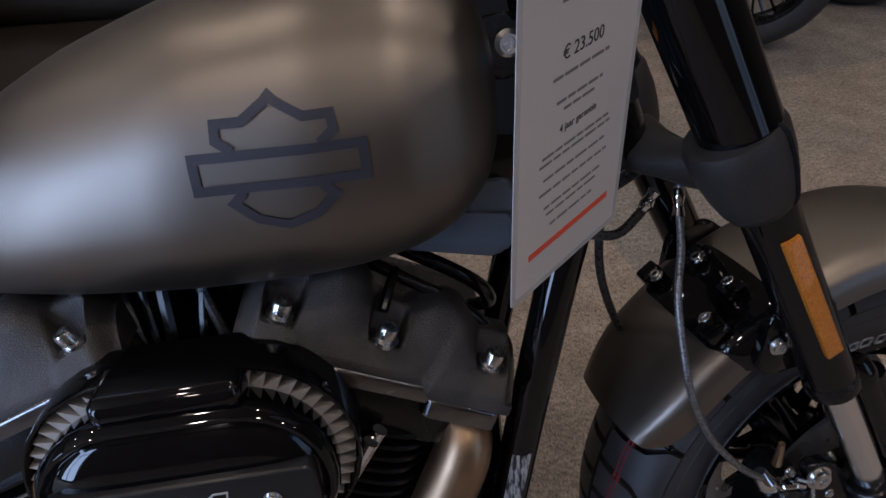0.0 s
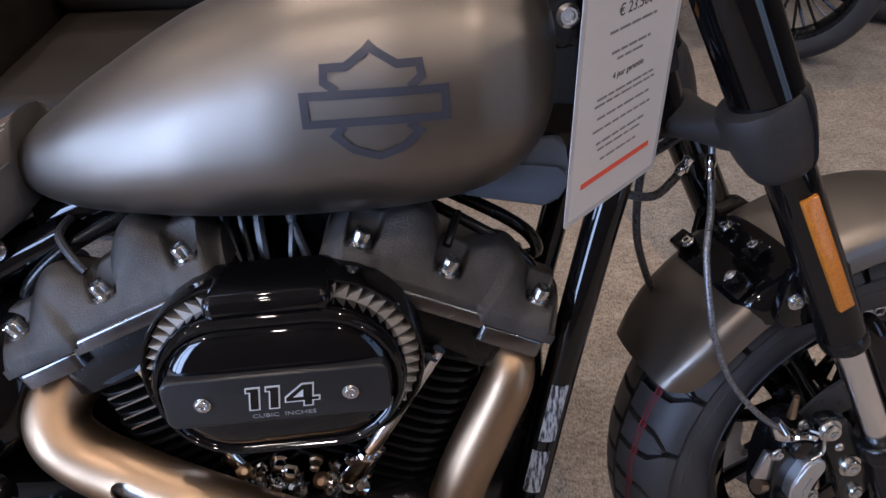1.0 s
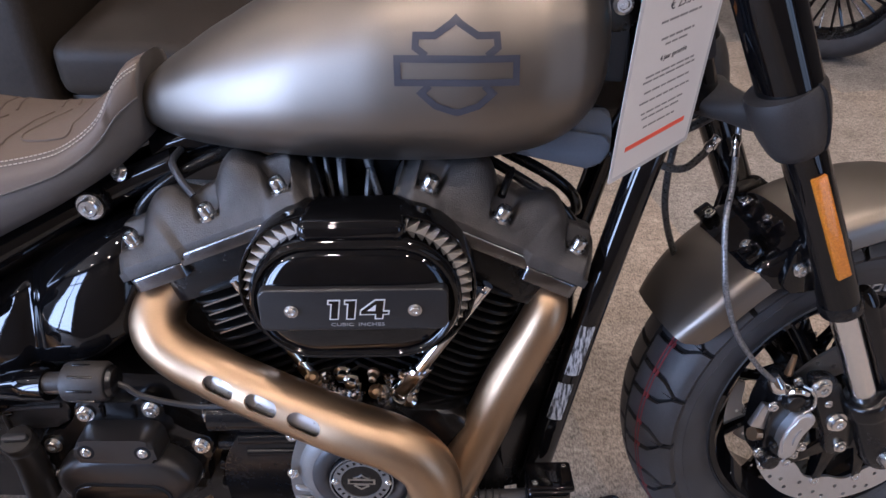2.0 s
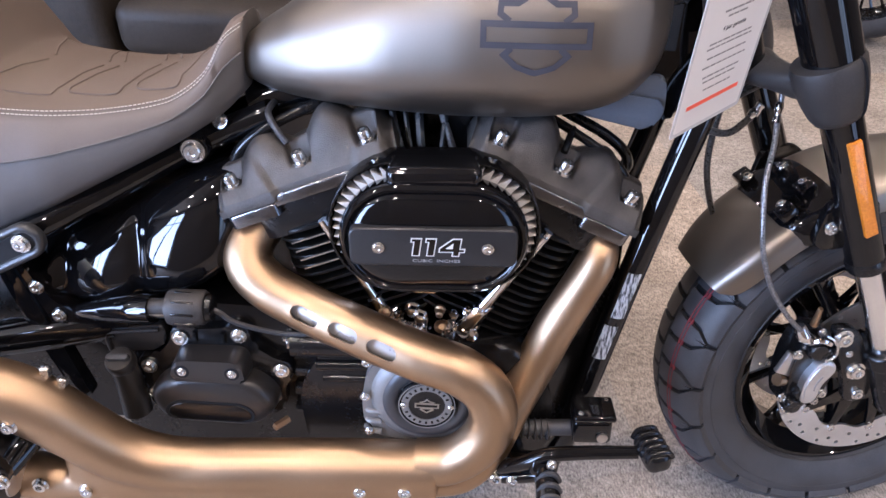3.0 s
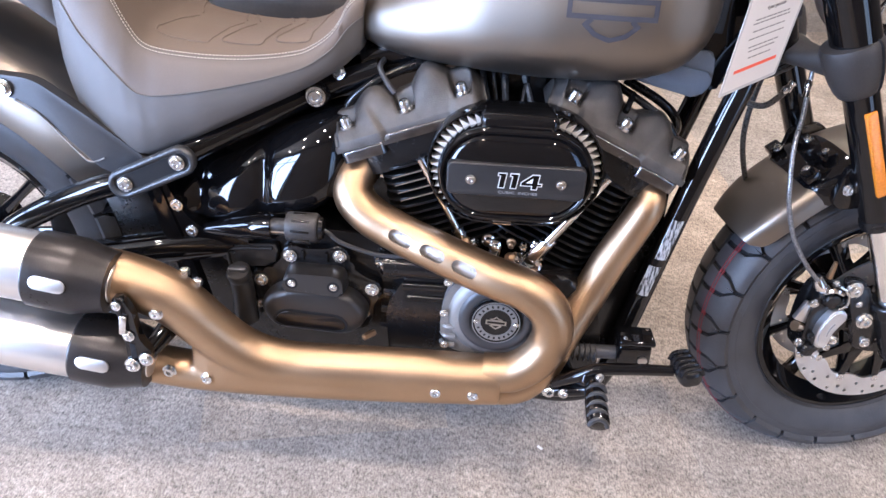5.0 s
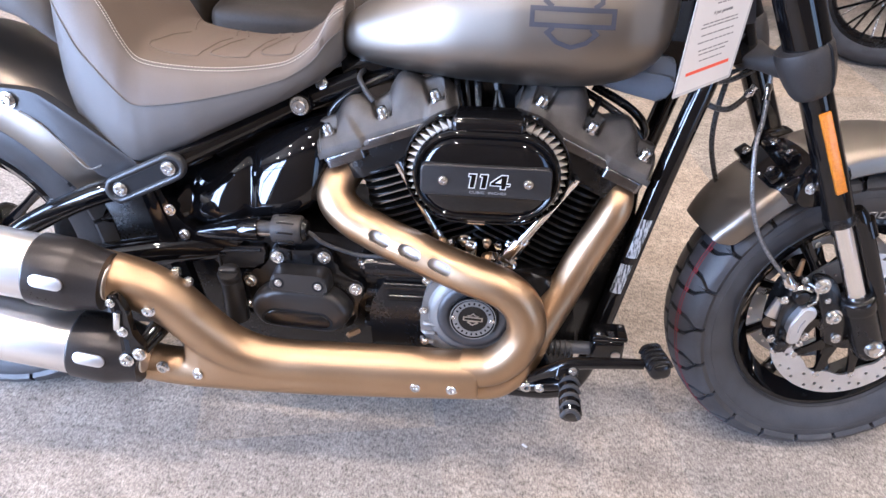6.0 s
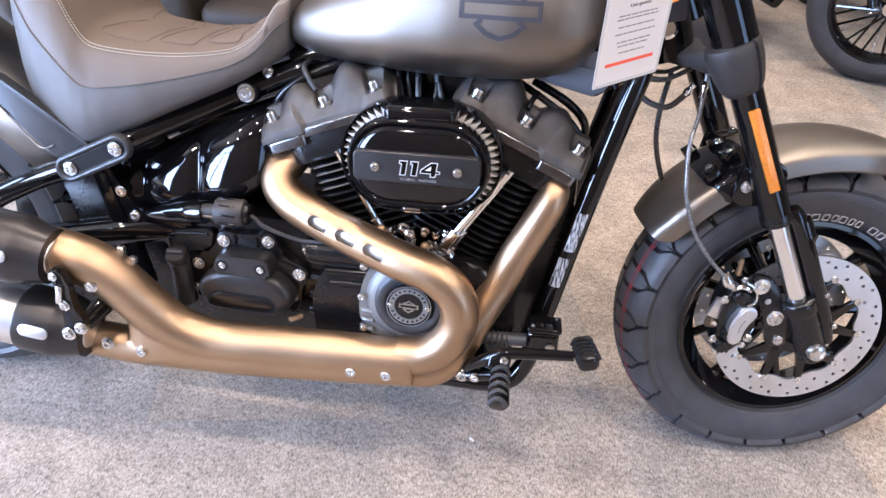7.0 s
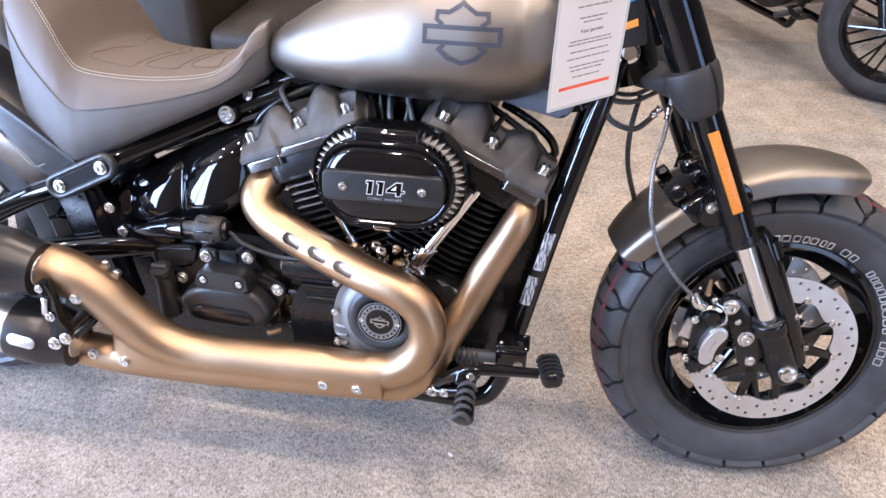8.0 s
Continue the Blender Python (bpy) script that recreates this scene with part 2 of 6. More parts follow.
def skin(bm, rings, caps=True, closed=False):
    """Joins rings of points into a skin."""
    vs = [[bm.verts.new(q) for q in ring] for ring in rings]
    n = len(vs[0])
    pairs = list(zip(vs, vs[1:])) + ([(vs[-1], vs[0])] if closed else [])
    for r0, r1 in pairs:
        for i in range(n):
            bm.faces.new((r0[i], r0[(i + 1) % n], r1[(i + 1) % n], r1[i]))
    if caps and not closed:
        bm.faces.new(vs[0][::-1])
        bm.faces.new(vs[-1])
    return bm


def tube(pts, r, seg=14, steps=8, bm=None, flat=1.0, caps=True):
    """A pipe along a smooth path; r is one radius or one for each point."""
    bm = bm or bmesh.new()
    line = curve_points(pts, steps)
    rad = r if isinstance(r, (list, tuple)) else [r] * len(pts)
    up, rings = None, []
    for i, (p, s) in enumerate(line):
        d = (line[min(i + 1, len(line) - 1)][0] - line[max(i - 1, 0)][0]).normalized()
        if up is None:
            up = d.orthogonal().normalized()
        up = (up - d * up.dot(d)).normalized()
        side = d.cross(up)
        k = min(int(s), len(rad) - 2)
        rr = rad[k] + (rad[k + 1] - rad[k]) * (s - k)
        rings.append([p + rr * (math.cos(a) * up + flat * math.sin(a) * side) for a in (2 * math.pi * j / seg for j in range(seg))])
    return skin(bm, rings, caps)


def lathe(profile, m=None, seg=32, bm=None, closed=False):
    """Turns (radius, height) pairs round the local z axis of m."""
    bm = bm or bmesh.new()
    m = m or Matrix()
    rings = [[m @ Vector((r * math.cos(a), r * math.sin(a), h)) for a in (2 * math.pi * j / seg for j in range(seg))] for r, h in profile]
    return skin(bm, rings, not closed, closed)


def prism(poly, h0, h1, m=None, bevel=0.0, segs=2, bm=None, inset=0.0):
    """A polygon in the local xy plane of m, raised from h0 to h1, with rounded rims."""
    own = bmesh.new()
    m = m or Matrix()
    lo = [own.verts.new((x, y, h0)) for x, y in poly]
    cx, cy = sum(p[0] for p in poly) / len(poly), sum(p[1] for p in poly) / len(poly)
    hi = [own.verts.new((x + (cx - x) * inset, y + (cy - y) * inset, h1)) for x, y in poly]
    n = len(poly)
    own.faces.new(lo[::-1])
    top = own.faces.new(hi)
    for i in range(n):
        own.faces.new((lo[i], lo[(i + 1) % n], hi[(i + 1) % n], hi[i]))
    if bevel:
        bmesh.ops.bevel(own, geom=list(top.edges), offset=bevel, segments=segs, affect="EDGES", profile=0.5)
    bmesh.ops.transform(own, matrix=m, verts=own.verts)
    if bm is None:
        return own
    me = bpy.data.meshes.new("tmp")
    own.to_mesh(me)
    own.free()
    bm.from_mesh(me)
    bpy.data.meshes.remove(me)
    return bm


def soft(poly, r, n=4):
    """The polygon with its corners rounded to about r."""
    out, k = [], len(poly)
    for i in range(k):
        p, a, c = Vector(poly[i]), Vector(poly[i - 1]), Vector(poly[(i + 1) % k])
        u, w = (a - p), (c - p)
        p0, p1 = p + u * min(0.48, r / u.length), p + w * min(0.48, r / w.length)
        for j in range(n + 1):
            t = j / n
            q = p0 * (1 - t) ** 2 + p * 2 * t * (1 - t) + p1 * t * t
            out.append((q.x, q.y))
    return out


def block(sx, sy, sz, m=None, bevel=0.003, bm=None, segs=2):
    own = bmesh.new()
    bmesh.ops.create_cube(own, size=1.0, matrix=Matrix.Diagonal((sx, sy, sz, 1)))
    if bevel:
        bmesh.ops.bevel(own, geom=list(own.edges), offset=bevel, segments=segs, affect="EDGES", profile=0.5)
    bmesh.ops.transform(own, matrix=m or Matrix(), verts=own.verts)
    if bm is None:
        return own
    me = bpy.data.meshes.new("tmp")
    own.to_mesh(me)
    own.free()
    bm.from_mesh(me)
    bpy.data.meshes.remove(me)
    return bm


def stadium(a, b_, n=10, power=2.0):
    """A long oval: half length a, half height b_."""
    pts = []
    for side in (1, -1):
        for i in range(n + 1):
            t = -math.pi / 2 + math.pi * i / n
            pts.append((side * (a - b_ + b_ * math.cos(t)), side * b_ * math.sin(t)))
    return pts


def rounded(w, h, r, n=4):
    pts = []
    for cx, cy, a0 in ((w / 2 - r, h / 2 - r, 0), (-w / 2 + r, h / 2 - r, 90), (-w / 2 + r, -h / 2 + r, 180), (w / 2 - r, -h / 2 + r, 270)):
        for i in range(n + 1):
            a = radians(a0 + 90 * i / n)
            pts.append((cx + r * math.cos(a), cy + r * math.sin(a)))
    return pts


# side view plane: local x forward, local y up, local z towards the right-hand side of the machine
def side(y=0.0, x=0.0, z=0.0, turn=0.0):
    return Matrix.Translation((x, y, z)) @ pose(0, 0, 0, 90, 0, 0) @ pose(0, 0, 0, 0, 0, turn)


def bolt_mesh(r=0.007, h=0.006):
    """A socket-head bolt along +z, with washer and recessed socket."""
    bm = lathe([(r * 1.35, 0), (r * 1.35, h * 0.25), (r, h * 0.25), (r, h * 0.85), (r * 0.85, h), (r * 0.5, h), (r * 0.42, h * 0.55)], seg=18)
    return finish("bolt", bm, BOLT)


BOLT_M = bolt_mesh()
TALL_BOLT = bolt_mesh(0.0088, 0.017)


def bolt(parent, p, m=None, size=1.0, towards=(0, -1, 0), name="bolt", mesh=None):
    ob = new(name, mesh or BOLT_M)
    ob.parent = parent
    q = Vector(towards).to_track_quat("Z", "Y").to_matrix().to_4x4()
    ob.matrix_basis = (m or Matrix()) @ Matrix.Translation(p) @ q @ Matrix.Diagonal((size, size, size, 1))
    return ob

# ---- room ----
LEAN, STEER, RAKE = 11.5, 9.4, radians(28)
BIKE = pose(0, 0.44, 0, -LEAN, 0, 0)

bm = bmesh.new()
bmesh.ops.create_grid(bm, x_segments=2, y_segments=2, size=9.0, matrix=pose(0, 2, -0.006))
floor = solid("floor", bm, CARPET, "brown-grey loop pile carpet floor laid in squares", "floor", kind="structure")

def wall(name, x, y, sx, sy, z0=0.0, z1=3.4, mat=WALLPAINT):
    return solid(name, block(sx, sy, z1 - z0, pose(x, y, (z0 + z1) / 2), 0), mat, "plain painted showroom wall", "wall", kind="structure")

wall("wall_north", 0, 8.1, 14.4, 0.2)
wall("wall_east", 7.1, 2.45, 0.2, 11.1)
def glazed(name, along, at, centres, a0, a1, x_axis):
    """A wall with window openings: sill, head and piers, and a frame in each opening."""
    def slab(tag_name, c, length, z0, z1):
        p, s = ((c, at), (length, 0.2)) if x_axis else ((at, c), (0.2, length))
        wall(name + tag_name, *p, *s, z0, z1)
    slab("_sill", (a0 + a1) / 2, a1 - a0, 0.0, 0.06)
    slab("_head", (a0 + a1) / 2, a1 - a0, 3.1, 3.4)
    edges = [a0] + [v for c in centres for v in (c - 1.0, c + 1.0)] + [a1]
    for k in range(0, len(edges), 2):
        slab("_pier_%d" % (k // 2 + 1), (edges[k] + edges[k + 1]) / 2, edges[k + 1] - edges[k], 0.06, 3.1)
    for k, c in enumerate(centres):
        bm = bmesh.new()
        for u, v, w, h in ((-0.97, 1.58, 0.06, 3.04), (0.97, 1.58, 0.06, 3.04), (0, 1.58, 0.05, 2.94), (0, 0.09, 1.9, 0.06), (0, 3.07, 1.9, 0.06), (0, 2.3, 1.9, 0.05)):
            q = (c + u, at + 0.18, v) if x_axis else (at + 0.18, c + u, v)
            block(w if x_axis else 0.06, 0.06 if x_axis else w, h, pose(*q), 0.004, bm)
        solid("window_%s_%d" % (along, k + 1), bm, BLACK, "dark framed showroom window", "window", kind="structure")


glazed("wall_south", "south", -2.5, SOUTH_WINDOWS, -7.2, 7.2, True)
glazed("wall_west", "west", -7.1, WEST_WINDOWS, -3.1, 8.0, False)
solid("ceiling", block(14.4, 11.5, 0.2, pose(0, 2.45, 3.5), 0), DARKCEIL, "dark showroom ceiling", "ceiling", kind="structure")

def ceiling_spot():
    lamp = thing("ceiling_spot", "round warm recessed ceiling spotlight", "ceiling lamp", group="ceiling spotlights")
    part("rim", lathe([(0.085, 0), (0.085, -0.02), (0.06, -0.025), (0.048, -0.004)], seg=24), BOLT, lamp)
    glow = bpy.data.materials.new("warm_lamp_glass")
    glow.use_nodes = True
    g = glow.node_tree.nodes["Principled BSDF"]
    g.inputs["Emission Color"].default_value, g.inputs["Emission Strength"].default_value = (1.0, 0.74, 0.46, 1), 260.0
    part("lens", lathe([(0.048, -0.004), (0.048, -0.012), (0.025, -0.016)], seg=20), glow, lamp)
    return lamp

first = ceiling_spot()
spots = [(x, y) for x in (-4.3, -2.6, -0.9, 0.8, 2.5, 4.2) for y in (-1.9, -0.4, 1.4, 3.5, 5.8)]
for k, (x, y) in enumerate(spots):
    m = pose(x, y, 3.4)
    if k == 0:
        first.matrix_world = m
    else:
        copy_thing(first, m)
    d = bpy.data.lights.new("spot_light", "SPOT")
    d.energy, d.color, d.spot_size, d.spot_blend, d.shadow_soft_size = (46 if y < 0 else 38) if x > 0 or y > 1 else 42, WARM, radians(110), 0.7, 0.06
    new("spot_light", d).matrix_world = pose(x, y, 3.37)

# ---- motorcycle ----
bike = thing("motorcycle", "satin silver-grey cruiser motorcycle with bronze exhaust pipes leaning on carpet", "motorcycle", BIKE)


def superellipse(zlo, zhi, zmid, w, n=28, p=2.3):
    """Upright cross-section of the tank: widest (w) at zmid."""
    out = []
    for i in range(n):
        a = 2 * math.pi * i / n
        c, s = math.cos(a), math.sin(a)
        y = w * math.copysign(abs(c) ** (2 / p), c)
        h = (zhi - zmid) if s > 0 else (zmid - zlo)
        out.append((y, zmid + h * math.copysign(abs(s) ** (2 / p), s)))
    return out


def fuel_tank():
    # x, underside, top, height of the widest line, half width
    st = [(-0.418, 0.778, 0.792, 0.785, 0.008), (-0.410, 0.768, 0.806, 0.788, 0.028), (-0.393, 0.757, 0.824, 0.791, 0.048), (-0.355, 0.746, 0.852, 0.797, 0.076),
          (-0.30, 0.740, 0.888, 0.805, 0.104), (-0.22, 0.736, 0.933, 0.816, 0.130), (-0.12, 0.735, 0.972, 0.828, 0.149), (-0.02, 0.740, 0.990, 0.840, 0.157),
          (0.045, 0.752, 0.990, 0.850, 0.153), (0.085, 0.770, 0.980, 0.858, 0.140), (0.112, 0.797, 0.960, 0.866, 0.117), (0.124, 0.826, 0.932, 0.872, 0.085)]
    rings = []
    for p, s in curve_points([(x, lo, 0) for x, lo, *_ in st], 5):
        k = min(int(s), len(st) - 2)
        f = s - k
        hi, mid, w = (st[k][c] + (st[k + 1][c] - st[k][c]) * f for c in (2, 3, 4))
        rings.append([(p.x, y, z) for y, z in superellipse(p.y, hi, mid, w, p=2.35)])
    tank = part("fuel_tank", skin(bmesh.new(), rings), PAINT, bike, "teardrop fuel tank in satin silver-grey paint", angle=70)
    return tank


tank = fuel_tank()
from mathutils.bvhtree import BVHTree
TANK_TREE = BVHTree.FromPolygons([v.co for v in tank.data.vertices], [list(p.vertices) for p in tank.data.polygons])


def on_tank(x, z, lift=0.0012):
    hit, normal, *_ = TANK_TREE.ray_cast(Vector((x, -0.5, z)), Vector((0, 1, 0)))
    return Vector(hit) + Vector(normal) * lift if hit else Vector((x, -0.15, z))


def ribbon(points, width, closed=True):
    """A painted band that follows the tank's side through 2D points, with mitred corners."""
    n = len(points)
    pts = [Vector(p) for p in points]
    left, right = [], []
    for i, p in enumerate(pts):
        d0 = (p - pts[i - 1]).normalized() if closed or i else (pts[1] - p).normalized()
        d1 = (pts[(i + 1) % n] - p).normalized() if closed or i < n - 1 else d0
        n0, n1 = Vector((-d0.y, d0.x)), Vector((-d1.y, d1.x))
        mit = (n0 + n1).normalized()
        k = width / 2 / max(0.35, mit.dot(n0))
        left.append(p + mit * k)
        right.append(p - mit * k)
    bm = bmesh.new()
    cnt = n if closed else n - 1
    for i in range(cnt):
        j = (i + 1) % n
        cells = max(2, int((pts[j] - pts[i]).length / 0.006))
        prev = None
        for s in range(cells + 1):
            f = s / cells
            a, c = left[i].lerp(left[j], f), right[i].lerp(right[j], f)
            pair = [bm.verts.new(on_tank(q.x, q.y)) for q in (a, a.lerp(c, 0.5), c)]
            if prev:
                for u in range(2):
                    bm.faces.new((prev[u], pair[u], pair[u + 1], prev[u + 1]))
            prev = pair
    bmesh.ops.remove_doubles(bm, verts=bm.verts, dist=0.00002)
    return bm


EMB = Matrix.Translation((-0.0405, 0.8665, 0)) @ pose(0, 0, 0, 0, 0, 2.5) @ Matrix.Diagonal((0.965, 0.91, 1, 1))


def emb(pts):
    return [(EMB @ Vector((x, z, 0))).to_2d() for x, z in pts]


part("emblem_bar", ribbon(emb([(-0.061, -0.0125), (0.061, -0.0125), (0.061, 0.0125), (-0.061, 0.0125)]), 0.0068), EMBLEM, tank, "dark painted outline of a bar")
part("emblem_crest", ribbon(emb([(-0.031, 0.0155), (-0.042, 0.024), (-0.041, 0.036), (-0.022, 0.036), (-0.004, 0.048), (0.0, 0.052), (0.004, 0.048), (0.022, 0.036), (0.041, 0.036), (0.042, 0.024), (0.031, 0.0155)]), 0.0068, False), EMBLEM, tank, "dark painted upper crest outline")
part("emblem_point", ribbon(emb([(-0.028, -0.0155), (-0.037, -0.024), (-0.022, -0.038), (-0.004, -0.0445), (0.0, -0.0455), (0.004, -0.0445), (0.022, -0.038), (0.037, -0.024), (0.028, -0.0155)]), 0.0068, False), EMBLEM, tank, "dark painted lower crest outline")

# frame: twin down tubes, cradle, backbone, seat rails
for s in (-1, 1):
    part("down_tube", tube([(0.205, s * 0.05, 0.835), (0.19, s * 0.075, 0.775), (0.172, s * 0.082, 0.70), (0.138, s * 0.087, 0.534), (0.098, s * 0.092, 0.315), (0.075, s * 0.095, 0.205), (0.03, s * 0.10, 0.165), (-0.10, s * 0.10, 0.16), (-0.55, s * 0.10, 0.17)], 0.0185, 18), GLOSS, bike, "gloss black frame down tube")
    part("seat_rail", tube([(-0.37, s * 0.04, 0.722), (-0.47, s * 0.052, 0.677), (-0.58, s * 0.11, 0.625), (-0.66, s * 0.158, 0.588), (-0.73, s * 0.172, 0.545)], 0.019, 16), GLOSS, bike)
part("backbone", tube([(0.20, 0, 0.86), (0.0, 0, 0.83), (-0.25, 0, 0.77), (-0.40, 0, 0.72)], 0.035), GLOSS, bike)
neck = part("steering_head", tube([(0.165, 0, 0.975), (0.21, 0, 0.88), (0.245, 0, 0.80)], [0.04, 0.045, 0.04], 20), GLOSS, bike, "gloss black steering head casting")
part("neck_gusset", prism(soft([(0.03, 0.77), (0.13, 0.735), (0.19, 0.755), (0.235, 0.84), (0.19, 0.98), (0.06, 0.975)], 0.03), -0.048, 0.042, side(0), 0.018, 3), GLOSS, bike, "gloss black frame gusset")

cap = part("frame_bolt_boss", lathe([(0.021, 0), (0.021, 0.02), (0.018, 0.024)], side(-0.055, -0.467, 0.677), 24), GLOSS, bike)
bolt(cap, (-0.467, -0.079, 0.677), size=1.7, name="frame_bolt")
bolt(cap, (-0.434, -0.060, 0.714), size=1.2, towards=(-0.3, -1, 0.3), name="frame_bolt")
for z0, z1, a0, a1 in ((0.540, 0.466, -34, 24), (0.452, 0.394, -46, 16)):
    own, rows = bmesh.new(), []
    for k in range(9):
        z = z0 + (z1 - z0) * k / 8
        c = Vector((0.138 + (z - 0.534) * 0.183, -0.087 + (z - 0.534) * 0.023, z))
        rows.append([[own.verts.new(c + Vector((r * math.sin(radians(a)), -r * math.cos(radians(a)), 0))) for a in (a0 + (a1 - a0) * q / 8 for q in range(9))] for r in (0.0186, 0.0191)])
    for layer in (0, 1):
        for k in range(8):
            for q in range(8):
                own.faces.new((rows[k][layer][q], rows[k][layer][q + 1], rows[k + 1][layer][q + 1], rows[k + 1][layer][q]))
    rim = lambda layer: [rows[0][layer][q] for q in range(9)] + [rows[k][layer][8] for k in range(1, 9)] + [rows[8][layer][q] for q in range(7, -1, -1)] + [rows[k][layer][0] for k in range(7, 0, -1)]
    low, high = rim(0), rim(1)
    for k in range(len(low)):
        q = (k + 1) % len(low)
        own.faces.new((low[k], low[q], high[q], high[k]))
    part("frame_label", own, WORN, bike, "worn white sticker on the down tube", angle=70)

# engine: 45 degree twin
CRANK = Vector((-0.152, 0, 0.31))


def cyl_frame(s):
    """Cylinder axes: z along the bore, x towards the rear for s < 0 and the front for s > 0, y to the left side."""
    a = radians(22.5) * s
    return Matrix.Translation(CRANK) @ pose(0, 0, 0, 0, math.degrees(a), 0)


def smooth(a, b_, v):
    t = min(1.0, max(0.0, (v - a) / (b_ - a)))
    return t * t * (3 - 2 * t)


def cylinder(s):
    m = cyl_frame(s) @ pose(0, 0, 0.013 if s > 0 else 0.006)
    name = "front_cylinder" if s > 0 else "rear_cylinder"
    bm = lathe([(0.07, 0.10), (0.07, 0.33)], m, 28)
    cyl = part(name, bm, FINBLACK, bike, "black finned engine cylinder")
    for k in range(13):
        h = 0.150 + 0.0138 * k
        r = 0.098 if k < 9 else 0.094
        outline = rounded(2 * r, 0.25, 0.05, 5)
        f = part("fin", prism(outline, 0, 0.0042, m @ pose(0, 0, h), 0.0012, 1), FINBLACK, cyl)
    for k in range(8, 12) if s < 0 else ():
        part("fin_edge", block(0.055, 0.0015, 0.0018, m @ pose(0.040 * s, -0.1253, 0.152 + 0.0138 * k), 0), FINEDGE, cyl, "bright machined fin edge")
    head = part("cylinder_head", prism(rounded(0.216, 0.236, 0.03, 4), 0.314, 0.362, m, 0.003), BLACK, bike, "satin black cylinder head")
    part("gasket_rim", prism(rounded(0.242, 0.250, 0.022, 4), 0.360, 0.3755, m @ pose(0.011 * s, 0, 0), 0.004, 3), POLISH, head, "machined bright rim")
    part("head_boss", prism(rounded(0.072, 0.258, 0.010, 4), 0.348, 0.3670, m @ pose(0.096 * s, 0, 0), 0.004, 3), POLISH, head, "polished boss at the head corner")
    # rocker cover: a casting with a crowned top, pockets round its bolts and a step at the outer end
    stops = (-0.079, 0.013, 0.112)

    def height(u, y):
        crown = 0.430 - 0.010 * smooth(-0.03, 0.06, u)
        f = min(1.0, max(0.0, (y + 0.122) / 0.055))
        h = 0.383 + (crown - 0.383) * (1 - (1 - f) ** 2.0)
        for a, c in ((-0.066, 0.0), (0.026, 0.099)):
            if a < u < c:
                h += 0.022 * math.sin(math.pi * (u - a) / (c - a)) ** 1.1 * smooth(-0.122, -0.085, y)
        h -= 0.062 * smooth(-0.060, 0.03, y)
        h -= 0.026 * smooth(0.098, 0.121, 0.011 - u) ** 2 + 0.012 * smooth(0.127, 0.133, u)
        for q in stops:
            near = (1 - smooth(0.0125, 0.0175, abs(u - q))) * (1 - smooth(-0.084, -0.077, y))
            h += (min(h, 0.398) - h) * near
        return h

    nx, ny = 132, 64
    bm = bmesh.new()
    grid = []
    for i in range(nx + 1):
        u = -0.112 + 0.249 * i / nx
        col = []
        for j in range(ny + 1):
            y = -0.122 + 0.225 * (j / ny) ** 1.6
            # raised pads at both ends, with a slanting, rounded border
            slant = min(1.0, (y + 0.122) / 0.045)
            out = (0.0065 * smooth(0.050, 0.062, u - 0.034 * slant) + 0.004 * smooth(0.050, 0.064, -u - 0.030 * slant)) * (1 - smooth(-0.118, -0.080, y))
            col.append(bm.verts.new(m @ Vector((u * s, y - out, max(0.377, height(u, y))))))
        grid.append(col)
    for i in range(nx):
        for j in range(ny):
            bm.faces.new((grid[i][j], grid[i + 1][j], grid[i + 1][j + 1], grid[i][j + 1]))
    rim = [grid[i][0] for i in range(nx + 1)] + [grid[nx][j] for j in range(1, ny + 1)] + [grid[i][ny] for i in range(nx - 1, -1, -1)] + [grid[0][j] for j in range(ny - 1, 0, -1)]
    inv = m.inverted()
    low = []
    for v in rim:
        q = inv @ v.co
        low.append(bm.verts.new(m @ Vector((q.x, q.y, 0.375 - 0.008 * smooth(0.052, 0.062, q.x * s)))))
    for i in range(len(rim)):
        j = (i + 1) % len(rim)
        bm.faces.new((rim[i], rim[j], low[j], low[i]))
    cover = part("rocker_cover", bm, WRINKLE, bike, "textured charcoal rocker cover with bright bolts", angle=50)
    for b_ in (-0.079 * s, 0.013 * s, 0.112 * s):
        bolt(cover, m @ Vector((b_, -0.103, 0.3985)), towards=m.to_3x3() @ Vector((0, -0.15, 1)), mesh=TALL_BOLT)
    return cyl


for s in (-1, 1):
    cylinder(s)

part("voltage_regulator", prism([(0.0, 0.22), (0.082, 0.24), (0.127, 0.50), (0.122, 0.60), (0.055, 0.60), (0.0, 0.40)], -0.075, 0.075, side(0), 0.01), BLACK, bike, "black finned voltage regulator")
part("throttle_body", block(0.20, 0.09, 0.15, pose(-0.152, 0.02, 0.69), 0.02), BLACK, bike)

# crankcase, cam cover, gearbox
case = part("crankcase", prism(soft([(-0.31, 0.185), (0.0, 0.19), (0.05, 0.24), (0.04, 0.36), (-0.02, 0.44), (-0.28, 0.44), (-0.33, 0.34)], 0.03), -0.13, 0.15, side(0), 0.012), BLACK, bike, "satin black crankcase")
cam_cover = part("cam_cover", prism(soft([(-0.226, 0.30), (-0.20, 0.285), (-0.12, 0.283), (-0.07, 0.30), (-0.055, 0.345), (-0.06, 0.40), (-0.09, 0.435), (-0.14, 0.447), (-0.185, 0.443), (-0.215, 0.425), (-0.230, 0.39), (-0.234, 0.34)], 0.03), 0.155, 0.180, side(0), 0.012, 4), CAMGREY, bike, "satin grey cam cover")
